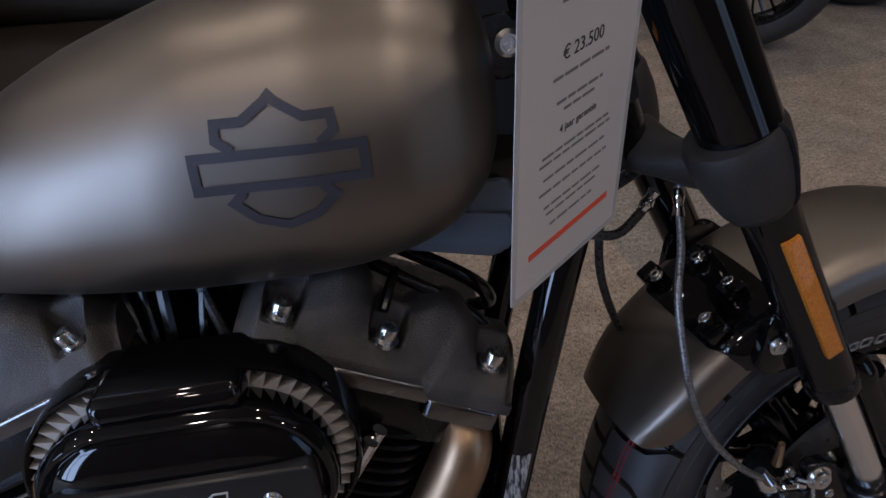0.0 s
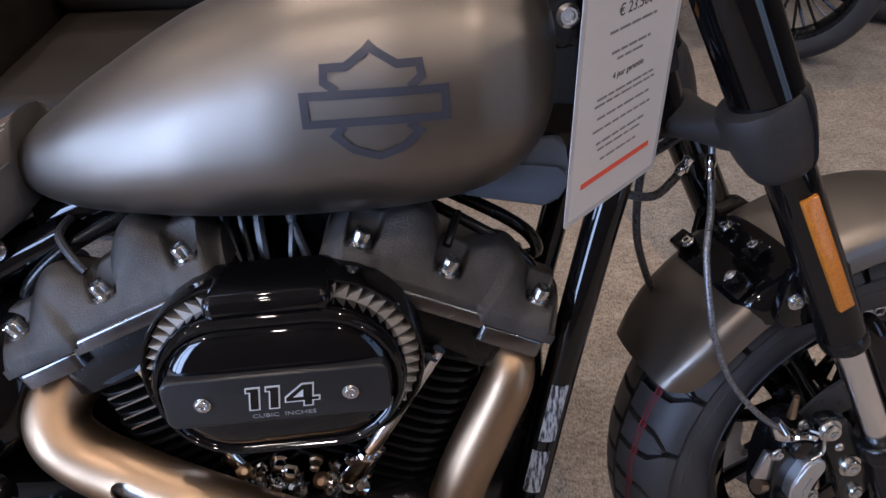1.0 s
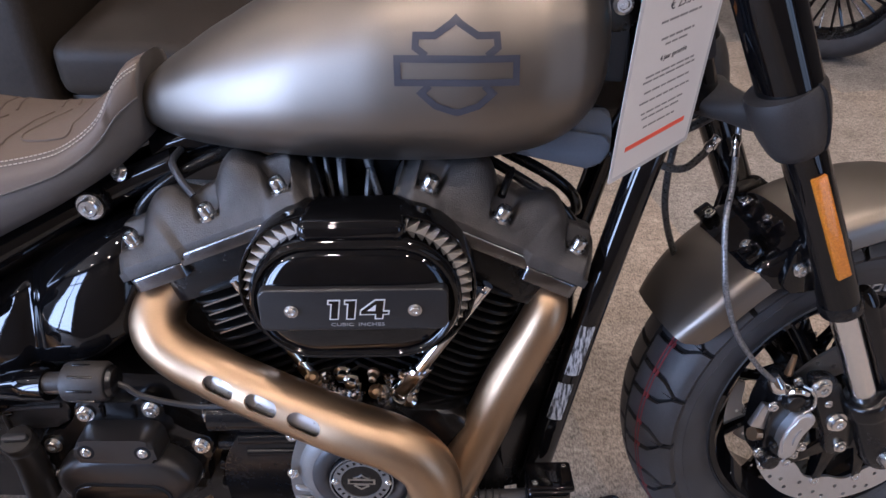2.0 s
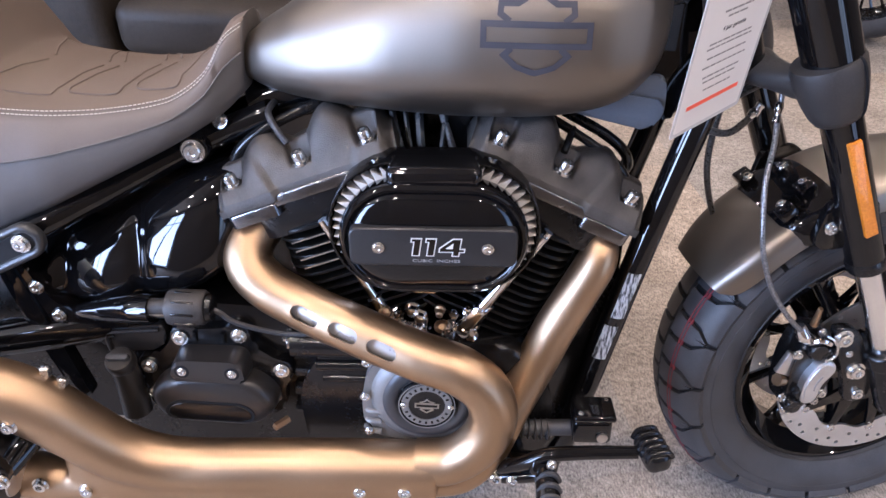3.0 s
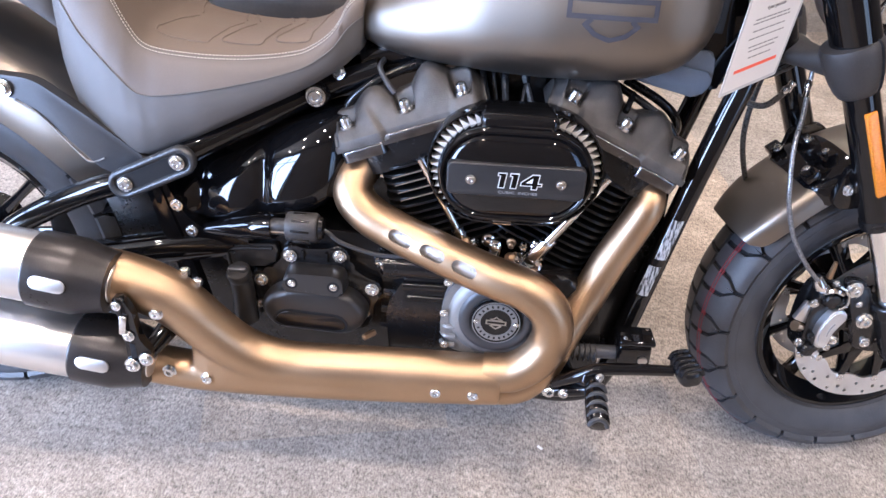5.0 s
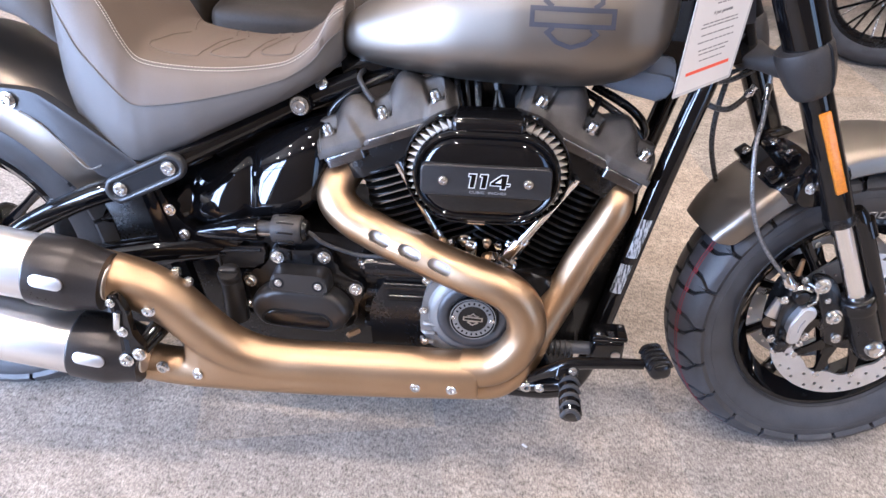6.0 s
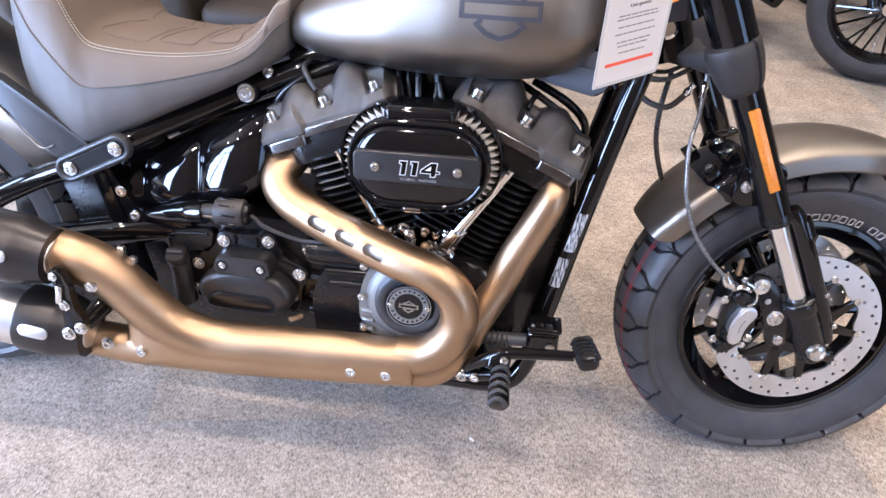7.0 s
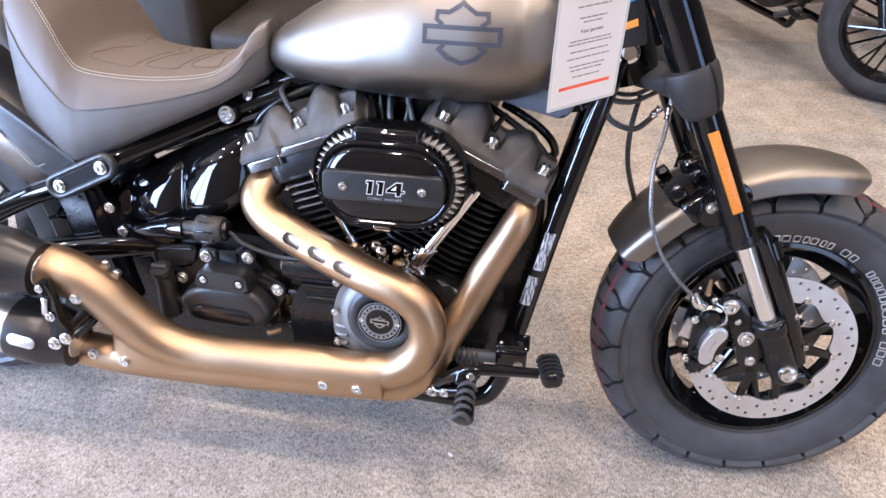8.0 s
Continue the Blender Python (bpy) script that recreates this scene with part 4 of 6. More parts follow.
exhaust()
CL = side(-0.305)
outline = soft([(-0.722, 0.414), (-0.704, 0.418), (-0.690, 0.392), (-0.684, 0.345), (-0.668, 0.322), (-0.672, 0.300), (-0.694, 0.288), (-0.706, 0.300), (-0.706, 0.345), (-0.712, 0.385)], 0.008)
clamp = part("muffler_clamp", prism(outline, 0.0, 0.016, CL, 0.005, 3), GLOSS, bike, "gloss black muffler clamp bracket with bright bolts")
part("clamp_slot", prism(soft([(-0.704, 0.392), (-0.697, 0.390), (-0.696, 0.362), (-0.703, 0.362)], 0.002), 0.0155, 0.0165, CL), GROOVE_SHADE, clamp)
part("clamp_slot", prism(soft([(-0.700, 0.338), (-0.692, 0.336), (-0.690, 0.310), (-0.699, 0.308)], 0.002), 0.0155, 0.0165, CL), GROOVE_SHADE, clamp)
part("clamp_link", block(0.011, 0.005, 0.034, pose(-0.704, -0.325, 0.372, 0, 8, 0), 0.002), BOLT, clamp, "bright link")
for p, k in (((-0.712, -0.322, 0.404), 0.8), ((-0.699, -0.322, 0.352), 1.0), ((-0.699, -0.322, 0.297), 1.3), ((-0.676, -0.322, 0.311), 1.2)):
    bolt(clamp, p, size=k)
part("clamp_arm", tube([(-0.655, -0.24, 0.350), (-0.668, -0.275, 0.335), (-0.680, -0.308, 0.318)], [0.012, 0.011, 0.009], 12), GLOSS, clamp)
part("clamp_band", tube([(-0.639, -0.20, 0.36), (-0.66, -0.25, 0.325), (-0.685, -0.295, 0.300)], 0.012, 12), GLOSS, clamp)
part("clamp_nut", lathe([(0.008, 0), (0.008, 0.012), (0.005, 0.014)], pose(-0.640, -0.235, 0.415, 0, 0, 20), 6), BOLT, clamp)
part("clamp_nut", lathe([(0.008, 0), (0.008, 0.010), (0.005, 0.012)], pose(-0.622, -0.235, 0.400, 0, 12, 20), 6), BOLT, clamp)

# air cleaner
AC = side(-0.143, -0.143, 0.6225, 2.5)
acl = part("air_cleaner_backplate", prism(stadium(0.133, 0.091, 14), -0.03, 0.0, AC, 0.004), GLOSS, bike, "gloss black oval air cleaner backplate")
rings = [[AC @ Vector((x, z, h)) for x, z in stadium(a, b_, 16)] for a, b_, h in ((0.1335, 0.0915, -0.03), (0.1345, 0.0925, 0.018), (0.1335, 0.0915, 0.022), (0.1315, 0.0895, 0.022), (0.1305, 0.0885, 0.016), (0.1305, 0.0885, -0.02))]
part("backplate_lip", skin(bmesh.new(), rings, False, True), GLOSS, acl, "gloss black outer rim")
zig = []
base = stadium(0.129, 0.087, 44)
for i, (x, z) in enumerate(base):
    k = 1.0 if i % 2 else 0.86
    zig.append((x * k, z * k))
part("filter_element", prism(zig, 0.0, 0.019, AC), CREAM, acl, "pleated pale filter element")
rings = [[AC @ Vector((x, z, h)) for x, z in stadium(a, b_, 14)] for a, b_, h in
         ((0.100, 0.059, 0.010), (0.112, 0.070, 0.012), (0.1165, 0.0745, 0.026), (0.1172, 0.0752, 0.043), (0.1155, 0.0735, 0.0505), (0.1120, 0.0700, 0.0545), (0.1090, 0.0670, 0.0545), (0.1070, 0.0650, 0.0515), (0.1050, 0.0630, 0.0505), (0.1030, 0.0610, 0.0520), (0.0990, 0.0570, 0.0550), (0.085, 0.045, 0.0585), (0.06, 0.025, 0.0600))]
part("air_cleaner_cover", skin(bmesh.new(), rings), GLOSS, acl, "gloss black oval air cleaner cover")
for z0, h, w in ((0.077, 0.028, 0.115),):
    part("cover_bridge", prism(rounded(w, h, 0.010, 3), 0.0, 0.047, AC @ pose(0, z0 * 1.02, 0), 0.011, 4), GLOSS, acl)
name = part("badge_plate", prism(rounded(0.203, 0.051, 0.010, 4), 0.042, 0.068, AC, 0.003, 3), BADGE, bike, "satin black badge plate")
for x in (-0.066, 0.066):
    bolt(name, AC @ Vector((x, 0, 0.068)), towards=AC.to_3x3() @ Vector((0, 0, 1)), size=0.8)


def text(body, size, m, mat, parent, ob_name, depth=0.0008, grow=0.0):
    cu = bpy.data.curves.new(ob_name, "FONT")
    cu.body, cu.size, cu.extrude, cu.align_x, cu.align_y, cu.offset = body, size, depth, "CENTER", "CENTER", grow
    cu.resolution_u = 3
    tmp = bpy.data.objects.new(ob_name, cu)
    scene.collection.objects.link(tmp)
    me = bpy.data.meshes.new_from_object(tmp.evaluated_get(bpy.context.evaluated_depsgraph_get()))
    bpy.data.objects.remove(tmp)
    me.transform(m)
    me.materials.clear()
    me.materials.append(mat)
    ob = new(ob_name, me)
    ob.parent = parent
    return ob


def offset_poly(pts, k):
    """The outline moved inwards by k (counter-clockwise order)."""
    out, n = [], len(pts)
    for i in range(n):
        p, a, c = Vector(pts[i]), Vector(pts[i - 1]), Vector(pts[(i + 1) % n])
        d0, d1 = (p - a).normalized(), (c - p).normalized()
        n0, n1 = Vector((-d0.y, d0.x)), Vector((-d1.y, d1.x))
        mit = (n0 + n1).normalized()
        out.append(tuple(p + mit * k / max(0.4, mit.dot(n0))))
    return out


ONE = [(0.0, 0.76), (0.12, 0.76), (0.12, 0.0), (0.46, 0.0), (0.46, 1.0), (0.0, 1.0)]
FOUR = [(0.0, 0.22), (0.56, 0.22), (0.56, 0.0), (0.88, 0.0), (0.88, 0.22), (1.08, 0.22), (1.08, 0.44), (0.88, 0.44), (0.88, 1.0), (0.50, 1.0), (0.0, 0.46)]
for dx, glyph, nm in ((-1.16, ONE, "digit_one"), (-0.56, ONE, "digit_one"), (0.04, FOUR, "digit_four")):
    pts = [((x + dx + 0.15 + 0.12 * z) * 0.0295, (z - 0.5) * 0.0245 + 0.0015) for x, z in glyph]
    digit = part(nm, prism(pts, 0.0680, 0.0688, AC), SILVERINK, name, "silver outlined digit")
    fill = part("digit_fill", prism(offset_poly(pts, 0.0014), 0.0686, 0.0692, AC), GLOSS, name)
    if glyph is FOUR:
        hole = [((x + dx + 0.15 + 0.12 * z) * 0.0295, (z - 0.5) * 0.0245 + 0.0015) for x, z in ((0.26, 0.44), (0.56, 0.44), (0.56, 0.76))]
        part("digit_hole", prism(hole, 0.0690, 0.0695, AC), SILVERINK, name)
STRETCH = Matrix.Diagonal((1.5, 1, 1, 1))
tagged(text("CUBIC  INCHES", 0.0056, AC @ pose(0.004, -0.0175, 0.0682) @ STRETCH, GREYINK, name, "small_lettering", 0.0004), "small bright lettering")

# push rod tubes and chrome lifter parts below the air cleaner
for x0, x1, y in ((-0.198, -0.290, -0.127), (-0.098, -0.002, -0.140), (-0.088, 0.006, -0.126)):
    part("pushrod_tube", tube([(x0, y, 0.455), (x0 + (x1 - x0) * 0.25, y - 0.001, 0.494), (x0 + (x1 - x0) * 0.26, y - 0.001, 0.4955), (x1, y - 0.004, 0.612)], [0.012, 0.0115, 0.0070, 0.0070], 14), CHROME, bike, "chrome pushrod tube")
    part("pushrod_collar", lathe([(0.0125, 0), (0.0135, 0.003), (0.0135, 0.010), (0.0105, 0.013)], Matrix.Translation((x0, y, 0.452)) @ Vector((x1 - x0, 0, 0.157)).to_track_quat("Z", "Y").to_matrix().to_4x4(), 16), CHROME, bike)
for x in (-0.19, -0.155, -0.115, -0.09):
    part("lifter_block", lathe([(0.016, 0), (0.016, 0.018), (0.011, 0.022), (0.011, 0.034)], pose(x, -0.125, 0.432), 14), CHROME, bike, "chrome lifter block")

random.seed(23)
for k in range(16):
    x, z = -0.205 + 0.125 * (k % 8) / 7 + random.uniform(-0.006, 0.006), 0.452 + 0.026 * (k // 8) + random.uniform(-0.006, 0.006)
    q = pose(x, -0.128 + random.uniform(-0.012, 0.004), z, 70 + random.uniform(-40, 30), random.uniform(-40, 40), 0)
    r = random.uniform(0.004, 0.0075)
    part("lifter_fitting", lathe([(r * 1.5, 0), (r * 1.5, 0.004), (r, 0.006), (r, 0.014), (r * 0.6, 0.016)], q, 6 if k % 2 else 14), CHROME if k % 4 else BRONZE, bike, "small bright fitting" if k % 4 else "small brass fitting")
part("cover_tab", block(0.03, 0.012, 0.010, pose(-0.152, -0.158, 0.532), 0.002), CHROME, acl, "small bright tab")

# seat
def seat():
    # x, base height, edge height, top height in the middle, half width low, half width at the edge
    st = [(-0.400, 0.752, 0.838, 0.846, 0.055, 0.042), (-0.420, 0.732, 0.822, 0.836, 0.075, 0.061), (-0.440, 0.718, 0.784, 0.806, 0.092, 0.077), (-0.47, 0.700, 0.759, 0.784, 0.110, 0.092),
          (-0.50, 0.684, 0.749, 0.774, 0.125, 0.105), (-0.56, 0.655, 0.742, 0.765, 0.150, 0.124), (-0.62, 0.625, 0.741, 0.764, 0.170, 0.138), (-0.68, 0.595, 0.745, 0.770, 0.180, 0.147),
          (-0.71, 0.582, 0.755, 0.783, 0.182, 0.149), (-0.732, 0.576, 0.786, 0.816, 0.180, 0.148), (-0.757, 0.572, 0.827, 0.857, 0.175, 0.142), (-0.795, 0.60, 0.872, 0.900, 0.165, 0.130), (-0.825, 0.66, 0.905, 0.925, 0.150, 0.118), (-0.845, 0.71, 0.912, 0.925, 0.130, 0.10)]
    rings = []
    for p, s in curve_points([(a[0], a[1], a[2]) for a in st], 4):
        k = min(int(s), len(st) - 2)
        f = s - k
        top, wl, we = (st[k][c] + (st[k + 1][c] - st[k][c]) * f for c in (3, 4, 5))
        x, zb, ze = p.x, p.y, p.z
        half = [(wl * 0.90, zb), (wl * 0.97, zb + 0.012), (wl, zb + (ze - zb) * 0.35), (wl * 0.99, zb + (ze - zb) * 0.6), (we + 0.012, ze - 0.012), (we, ze), (we - 0.014, ze + 0.004), (we * 0.7, ze * 0.35 + top * 0.65), (we * 0.35, top * 0.96 + ze * 0.04), (0, top)]
        rings.append([(x, -y, z) for y, z in half] + [(x, y, z) for y, z in half[-2::-1]])
    ob = part("seat", skin(bmesh.new(), rings), [SEATSIDE, SEATTOP, SEATUPPER], bike, "taupe and grey vinyl solo seat with pale stitching", angle=80)
    n = len(rings[0])
    for poly in ob.data.polygons:
        idx = sorted(v % n for v in poly.vertices)
        if idx[0] >= 5 and idx[-1] <= n - 6:
            poly.material_index = 1
        elif (idx[0] >= 3 and idx[-1] <= 5) or (idx[0] >= n - 6 and idx[-1] <= n - 4):
            poly.material_index = 2
    line = [Vector(r[5]) + Vector((0, -0.001, 0.0012)) for r in rings]
    for off in (0.0, 0.0055):
        bm = bmesh.new()
        dist = 0.0
        for a, c in zip(line, line[1:]):
            cuts = max(1, round((c - a).length / 0.0046))
            for i in range(cuts):
                p, q = a.lerp(c, (i + 0.1) / cuts), a.lerp(c, (i + 0.8) / cuts)
                shift = Vector((0, -off * 0.75, -off * 0.75))
                tube([p + shift, q + shift], 0.00065, 5, bm=bm)
        part("stitching", bm, THREAD, ob, "pale double stitching", angle=60)
    seam = [Vector(r[3]) + Vector((0, -0.0006, 0)) for r in rings]
    part("side_seam", tube(seam[::2], 0.0013, 6, 2), SEATSIDE, ob)

    tree = BVHTree.FromPolygons([v.co for v in ob.data.vertices], [list(p.vertices) for p in ob.data.polygons])

    def lay(x, y):
        hit = tree.ray_cast(Vector((x + 0.05 * (x < -0.76), y, 1.2)), Vector((0, 0, -1)))[0]
        return hit if hit else Vector((x, y, 0.76))

    for back, front, edge in ((-0.703, -0.624, 0.113), (-0.609, -0.546, 0.099), (-0.530, -0.476, 0.084)):
        for sgn in (-1, 1):
            path = [(back + 0.030, 0.010), (back + 0.019, 0.040), (back + 0.004, edge - 0.020), (back + 0.001, edge - 0.007), (back + 0.009, edge), (front - 0.010, edge - 0.004), (front - 0.001, edge - 0.010), (front + 0.002, edge - 0.022), (front + 0.014, 0.040), (front + 0.024, 0.010)]
            pts = [lay(p.x, sgn * p.y) for p, s in curve_points([(a, c, 0) for a, c in path], 5)]
            part("pleat_seam", tube(pts, 0.0015, 8, 1), PLEAT, ob, "pressed pleat line")
    return ob


seat()

# pillion pad and rear fender
bm = bmesh.new()
st = [(-0.845, 0.725, 0.81, 0.11), (-0.87, 0.750, 0.84, 0.125), (-0.91, 0.780, 0.87, 0.133), (-0.98, 0.803, 0.89, 0.135), (-1.10, 0.812, 0.90, 0.125), (-1.18, 0.81, 0.885, 0.10)]
skin(bm, [[(x, y, z) for y, z in superellipse(lo, hi, (lo + hi) / 2, w, 24, 3.5)] for x, lo, hi, w in st])
part("pillion_pad", bm, SEATSIDE, bike, "grey vinyl passenger pad", angle=60)


def arc_fender(cx, cz, r, hw, a0, a1, drop, n=26, thick=0.004, crown=0.02):
    """A fender over a wheel, between two angles in degrees (0 ahead, 90 up), with rounded shoulders."""
    rings = []
    for i in range(n + 1):
        f = i / n
        a = radians(a0 + (a1 - a0) * f)
        taper = 1.0 - 0.20 * (max(0.0, abs(f - 0.5) * 2 - 0.62) / 0.38) ** 2
        reach = min(1.0, min(f, 1 - f) * radians(a1 - a0) * r / 0.026)
        close = 0.3 + 0.7 * math.sqrt(1 - (1 - reach) ** 2)
        d = Vector((math.cos(a), 0, math.sin(a)))
        c = Vector((cx, 0, cz))
        out = []
        half = [(-1, -drop * close), (-1.0, -drop * close * 0.5), (-0.985, -0.008 * close), (-0.94, 0.000), (-0.87, crown * 0.33), (-0.7, crown * 0.62), (-0.4, crown * 0.9)]
        prof = half + [(0, crown)] + [(-y, h) for y, h in half[::-1]]
        for y, h in prof:
            out.append(c + d * (r + h) + Vector((0, y * hw * taper, 0)))
        for y, h in prof[::-1]:
            out.append(c + d * (r + h - thick) + Vector((0, y * (hw * taper - thick), 0)))
        rings.append(out)
    return skin(bmesh.new(), rings)


RC = Vector((-1.13, 0, 0.326))
part("rear_fender", arc_fender(RC.x, RC.z, 0.402, 0.128, 28, 150, 0.085, 40, crown=0.03), PAINT, bike, "satin silver rear fender", angle=60)
part("rear_reflector", prism(rounded(0.06, 0.026, 0.01), 0, 0.012, side(-0.176, -0.965, 0.674, 3), 0.003), AMBER, bike, "amber side reflector")
bolt(bike, (-0.915, -0.178, 0.672), size=1.5)

# wheels
def tread_tyre(name, c, R, w, rim_r, blocks, parent, at=None):
    hw = w / 2
    prof = [(rim_r, -hw * 0.60), (rim_r + 0.010, -hw * 0.76), (rim_r + (R - rim_r) * 0.28, -hw * 0.93), (rim_r + (R - rim_r) * 0.52, -hw), (R - 0.046, -hw * 0.985), (R - 0.034, -hw * 0.92), (R - 0.023, -hw * 0.78), (R - 0.014, -hw * 0.56), (R - 0.009, -hw * 0.30), (R - 0.007, 0)]
    prof = prof + [(r, -y) for r, y in prof[-2::-1]]
    m = Matrix.Translation(c) @ pose(0, 0, 0, 90, 0, 0)
    tyre = part("tyre", lathe(prof, m, 72, closed=True), RUBBER, parent, "new black rubber tyre with blocky tread", at, angle=50)

    # same rubber, coloured darker under the blocks as painted shade in the grooves
    tyre.data.materials.append(GROOVE_SHADE)
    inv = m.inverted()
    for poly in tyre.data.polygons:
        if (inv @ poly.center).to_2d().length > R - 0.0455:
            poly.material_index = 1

    def surf(a, y, lift):
        yy = abs(y) / hw
        pr = prof[: len(prof) // 2 + 1]
        for (r0, y0), (r1, y1) in zip(pr, pr[1:]):
            if -y0 / hw >= yy >= -y1 / hw:
                f = 0 if y0 == y1 else (abs(y0) - abs(y)) / (abs(y0) - abs(y1))
                r = r0 + (r1 - r0) * f + lift
                break
        else:
            r = R - 0.05
        wide = 1.0 + max(0.0, lift) * 0.75 * max(0.0, yy - 0.55) / 0.45 / hw
        return m @ Vector((r * math.cos(a), r * math.sin(a), -y * wide))
    # each period of the tread holds a pointed block and a wide shoulder block
    step = 2 * math.pi / blocks
    groove = 0.0046 / R
    shapes = [([0.04, 0.30, 0.56, 0.72, 0.91], [0.0, 0.02, 0.03, 0.05, 0.225], [0.5, 0.5, 0.48, 0.46, 0.275]), ([0.04, 0.30, 0.56, 0.72, 0.91, 0.95, 0.985], [0.5, 0.5, 0.48, 0.46, 0.26, 0.25, 0.25], [1.0, 1.02, 1.03, 1.05, 1.24, 1.25, 1.25])]
    for sgn in (-1, 1):
        for k in range(blocks):
            for ys, first_edge, last_edge in shapes:
                own = bmesh.new()
                rows = []
                for y, q0, q1 in zip(ys, first_edge, last_edge):
                    b0, b1 = step * (k + q0 + 0.3 * (sgn > 0)) + groove, step * (k + q1 + 0.3 * (sgn > 0)) - groove
                    row = []
                    for f in (0, 0.5, 1):
                        a = b0 + (b1 - b0) * f
                        row.append((own.verts.new(surf(a, sgn * y * hw, 0.0078)), own.verts.new(surf(a, sgn * y * hw, -0.001))))
                    rows.append(row)
                for i in range(len(rows) - 1):
                    for j in range(2):
                        own.faces.new((rows[i][j][0], rows[i][j + 1][0], rows[i + 1][j + 1][0], rows[i + 1][j][0]))
                for j in range(2):
                    for r_ in (rows[0], rows[-1]):
                        own.faces.new((r_[j][0], r_[j + 1][0], r_[j + 1][1], r_[j][1]))
                for i in range(len(rows) - 1):
                    for j in (0, 2):
                        own.faces.new((rows[i][j][0], rows[i + 1][j][0], rows[i + 1][j][1], rows[i][j][1]))
                part("tread_block", own, RUBBER, parent, angle=40)
    return tyre, m


def wheel(name, c, R, w, rim_r, blocks, label, at=None):
    hub = part(name, lathe([(0.03, -0.07), (0.045, -0.06), (0.045, 0.06), (0.03, 0.07)], Matrix.Translation(c) @ pose(0, 0, 0, 90, 0, 0), 24), BLACK, bike, label, at)
    tyre, m = tread_tyre("tyre", c, R, w, rim_r, blocks, hub)
    hw = w / 2 * 0.62
    prof = [(rim_r + 0.004, -hw), (rim_r + 0.006, -hw - 0.006), (rim_r - 0.004, -hw - 0.007), (rim_r - 0.012, -hw + 0.004), (rim_r - 0.03, -hw + 0.02), (rim_r - 0.032, hw - 0.02), (rim_r - 0.012, hw - 0.004), (rim_r - 0.004, hw + 0.007), (rim_r + 0.006, hw + 0.006), (rim_r + 0.004, hw), (rim_r - 0.02, hw * 0.5), (rim_r - 0.02, -hw * 0.5)]
    part("rim", lathe(prof, m, 64, closed=True), GLOSS, hub, "gloss black wheel rim")
    for k in range(9):
        a = 2 * math.pi * k / 9
        p0, p1 = (m @ Vector((r * math.cos(a + da), r * math.sin(a + da), 0.0)) for r, da in ((0.04, -0.1), (rim_r - 0.025, 0.06)))
        part("spoke", tube([p0, p0.lerp(p1, 0.5), p1], [0.013, 0.008, 0.011], 8, 3, flat=1.4), GLOSS, hub)
    return hub


C = Vector((0.575, 0, 0.3215))
U = Vector((math.sin(RAKE), 0, -math.cos(RAKE)))
B = Vector((math.cos(RAKE), 0, math.sin(RAKE)))
A0 = C - 0.035 * B
S = Matrix.Translation((0, 0.044, 0)) @ Matrix.Translation(A0) @ Matrix.Rotation(radians(4.3), 4, "X") @ Matrix.Rotation(radians(STEER), 4, -U) @ Matrix.Translation(-A0)

CW = C + Vector((-0.006, 0.014, 0.002))
fwheel = wheel("front_wheel", CW, 0.3245, 0.144, 0.2075, 22, "black front wheel with twin discs and wide tyre", S)
wheel("rear_wheel", RC, 0.334, 0.18, 0.212, 23, "black rear wheel with wide tyre")
fmat = Matrix.Translation(CW) @ pose(0, 0, 0, 90, 0, 0)
for r, y in ((0.3212, 0.0300), (0.3196, 0.0360)):
    part("tread_line", lathe([(r - 0.0030, y), (r + 0.0004, y), (r, y + 0.0022), (r - 0.0034, y + 0.0022)], fmat, 72, closed=True), REDLINE, fwheel, "thin red line moulded round the tread")
random.seed(11)


def sidewall_mark(a, r, w, h, mat):
    """A plain raised bar on the outer sidewall."""
    q = fmat @ pose(0, 0, 0, 0, 0, a) @ Matrix.Translation((r, 0, 0.0606 + (r - 0.2255) * 0.19)) @ pose(0, 0, 0, 0, -17, 0)
    if mat is RUBBER:
        part("lettering_bar", block(h, w, 0.0024, q, 0.0006), mat, fwheel)
        return
    rings = [[q @ Vector((x, y, z)) for x, y in rounded(h - 2 * k, w - 2 * k, 0.002, 2)] for k, z in ((0, -0.001), (0, 0.0014), (0.0018, 0.0014), (0.0018, -0.001))]
    part("lettering_bar", skin(bmesh.new(), rings, False, True), mat, fwheel, "pale outlined bar moulded on the sidewall")


a = 99.0
while a > -6:
    w = random.uniform(0.010, 0.016)
    if random.random() > 0.1:
        sidewall_mark(a, 0.2245, w, 0.0150, TYREMARK)
    a -= math.degrees((w + 0.004) / 0.2245)
for k in range(6):
    sidewall_mark(-30 - 4.2 * k, 0.250, 0.011, 0.018, RUBBER)
for r, h in ((0.2125, 0.0531), (0.2165, 0.0562), (0.2425, 0.0667), (0.2640, 0.0713), (0.2720, 0.0711)):
    part("sidewall_ring", lathe([(r - 0.0010, h - 0.0025), (r, h + 0.0005), (r + 0.0012, h - 0.0020)], fmat, 72, closed=True), RUBBER, fwheel)


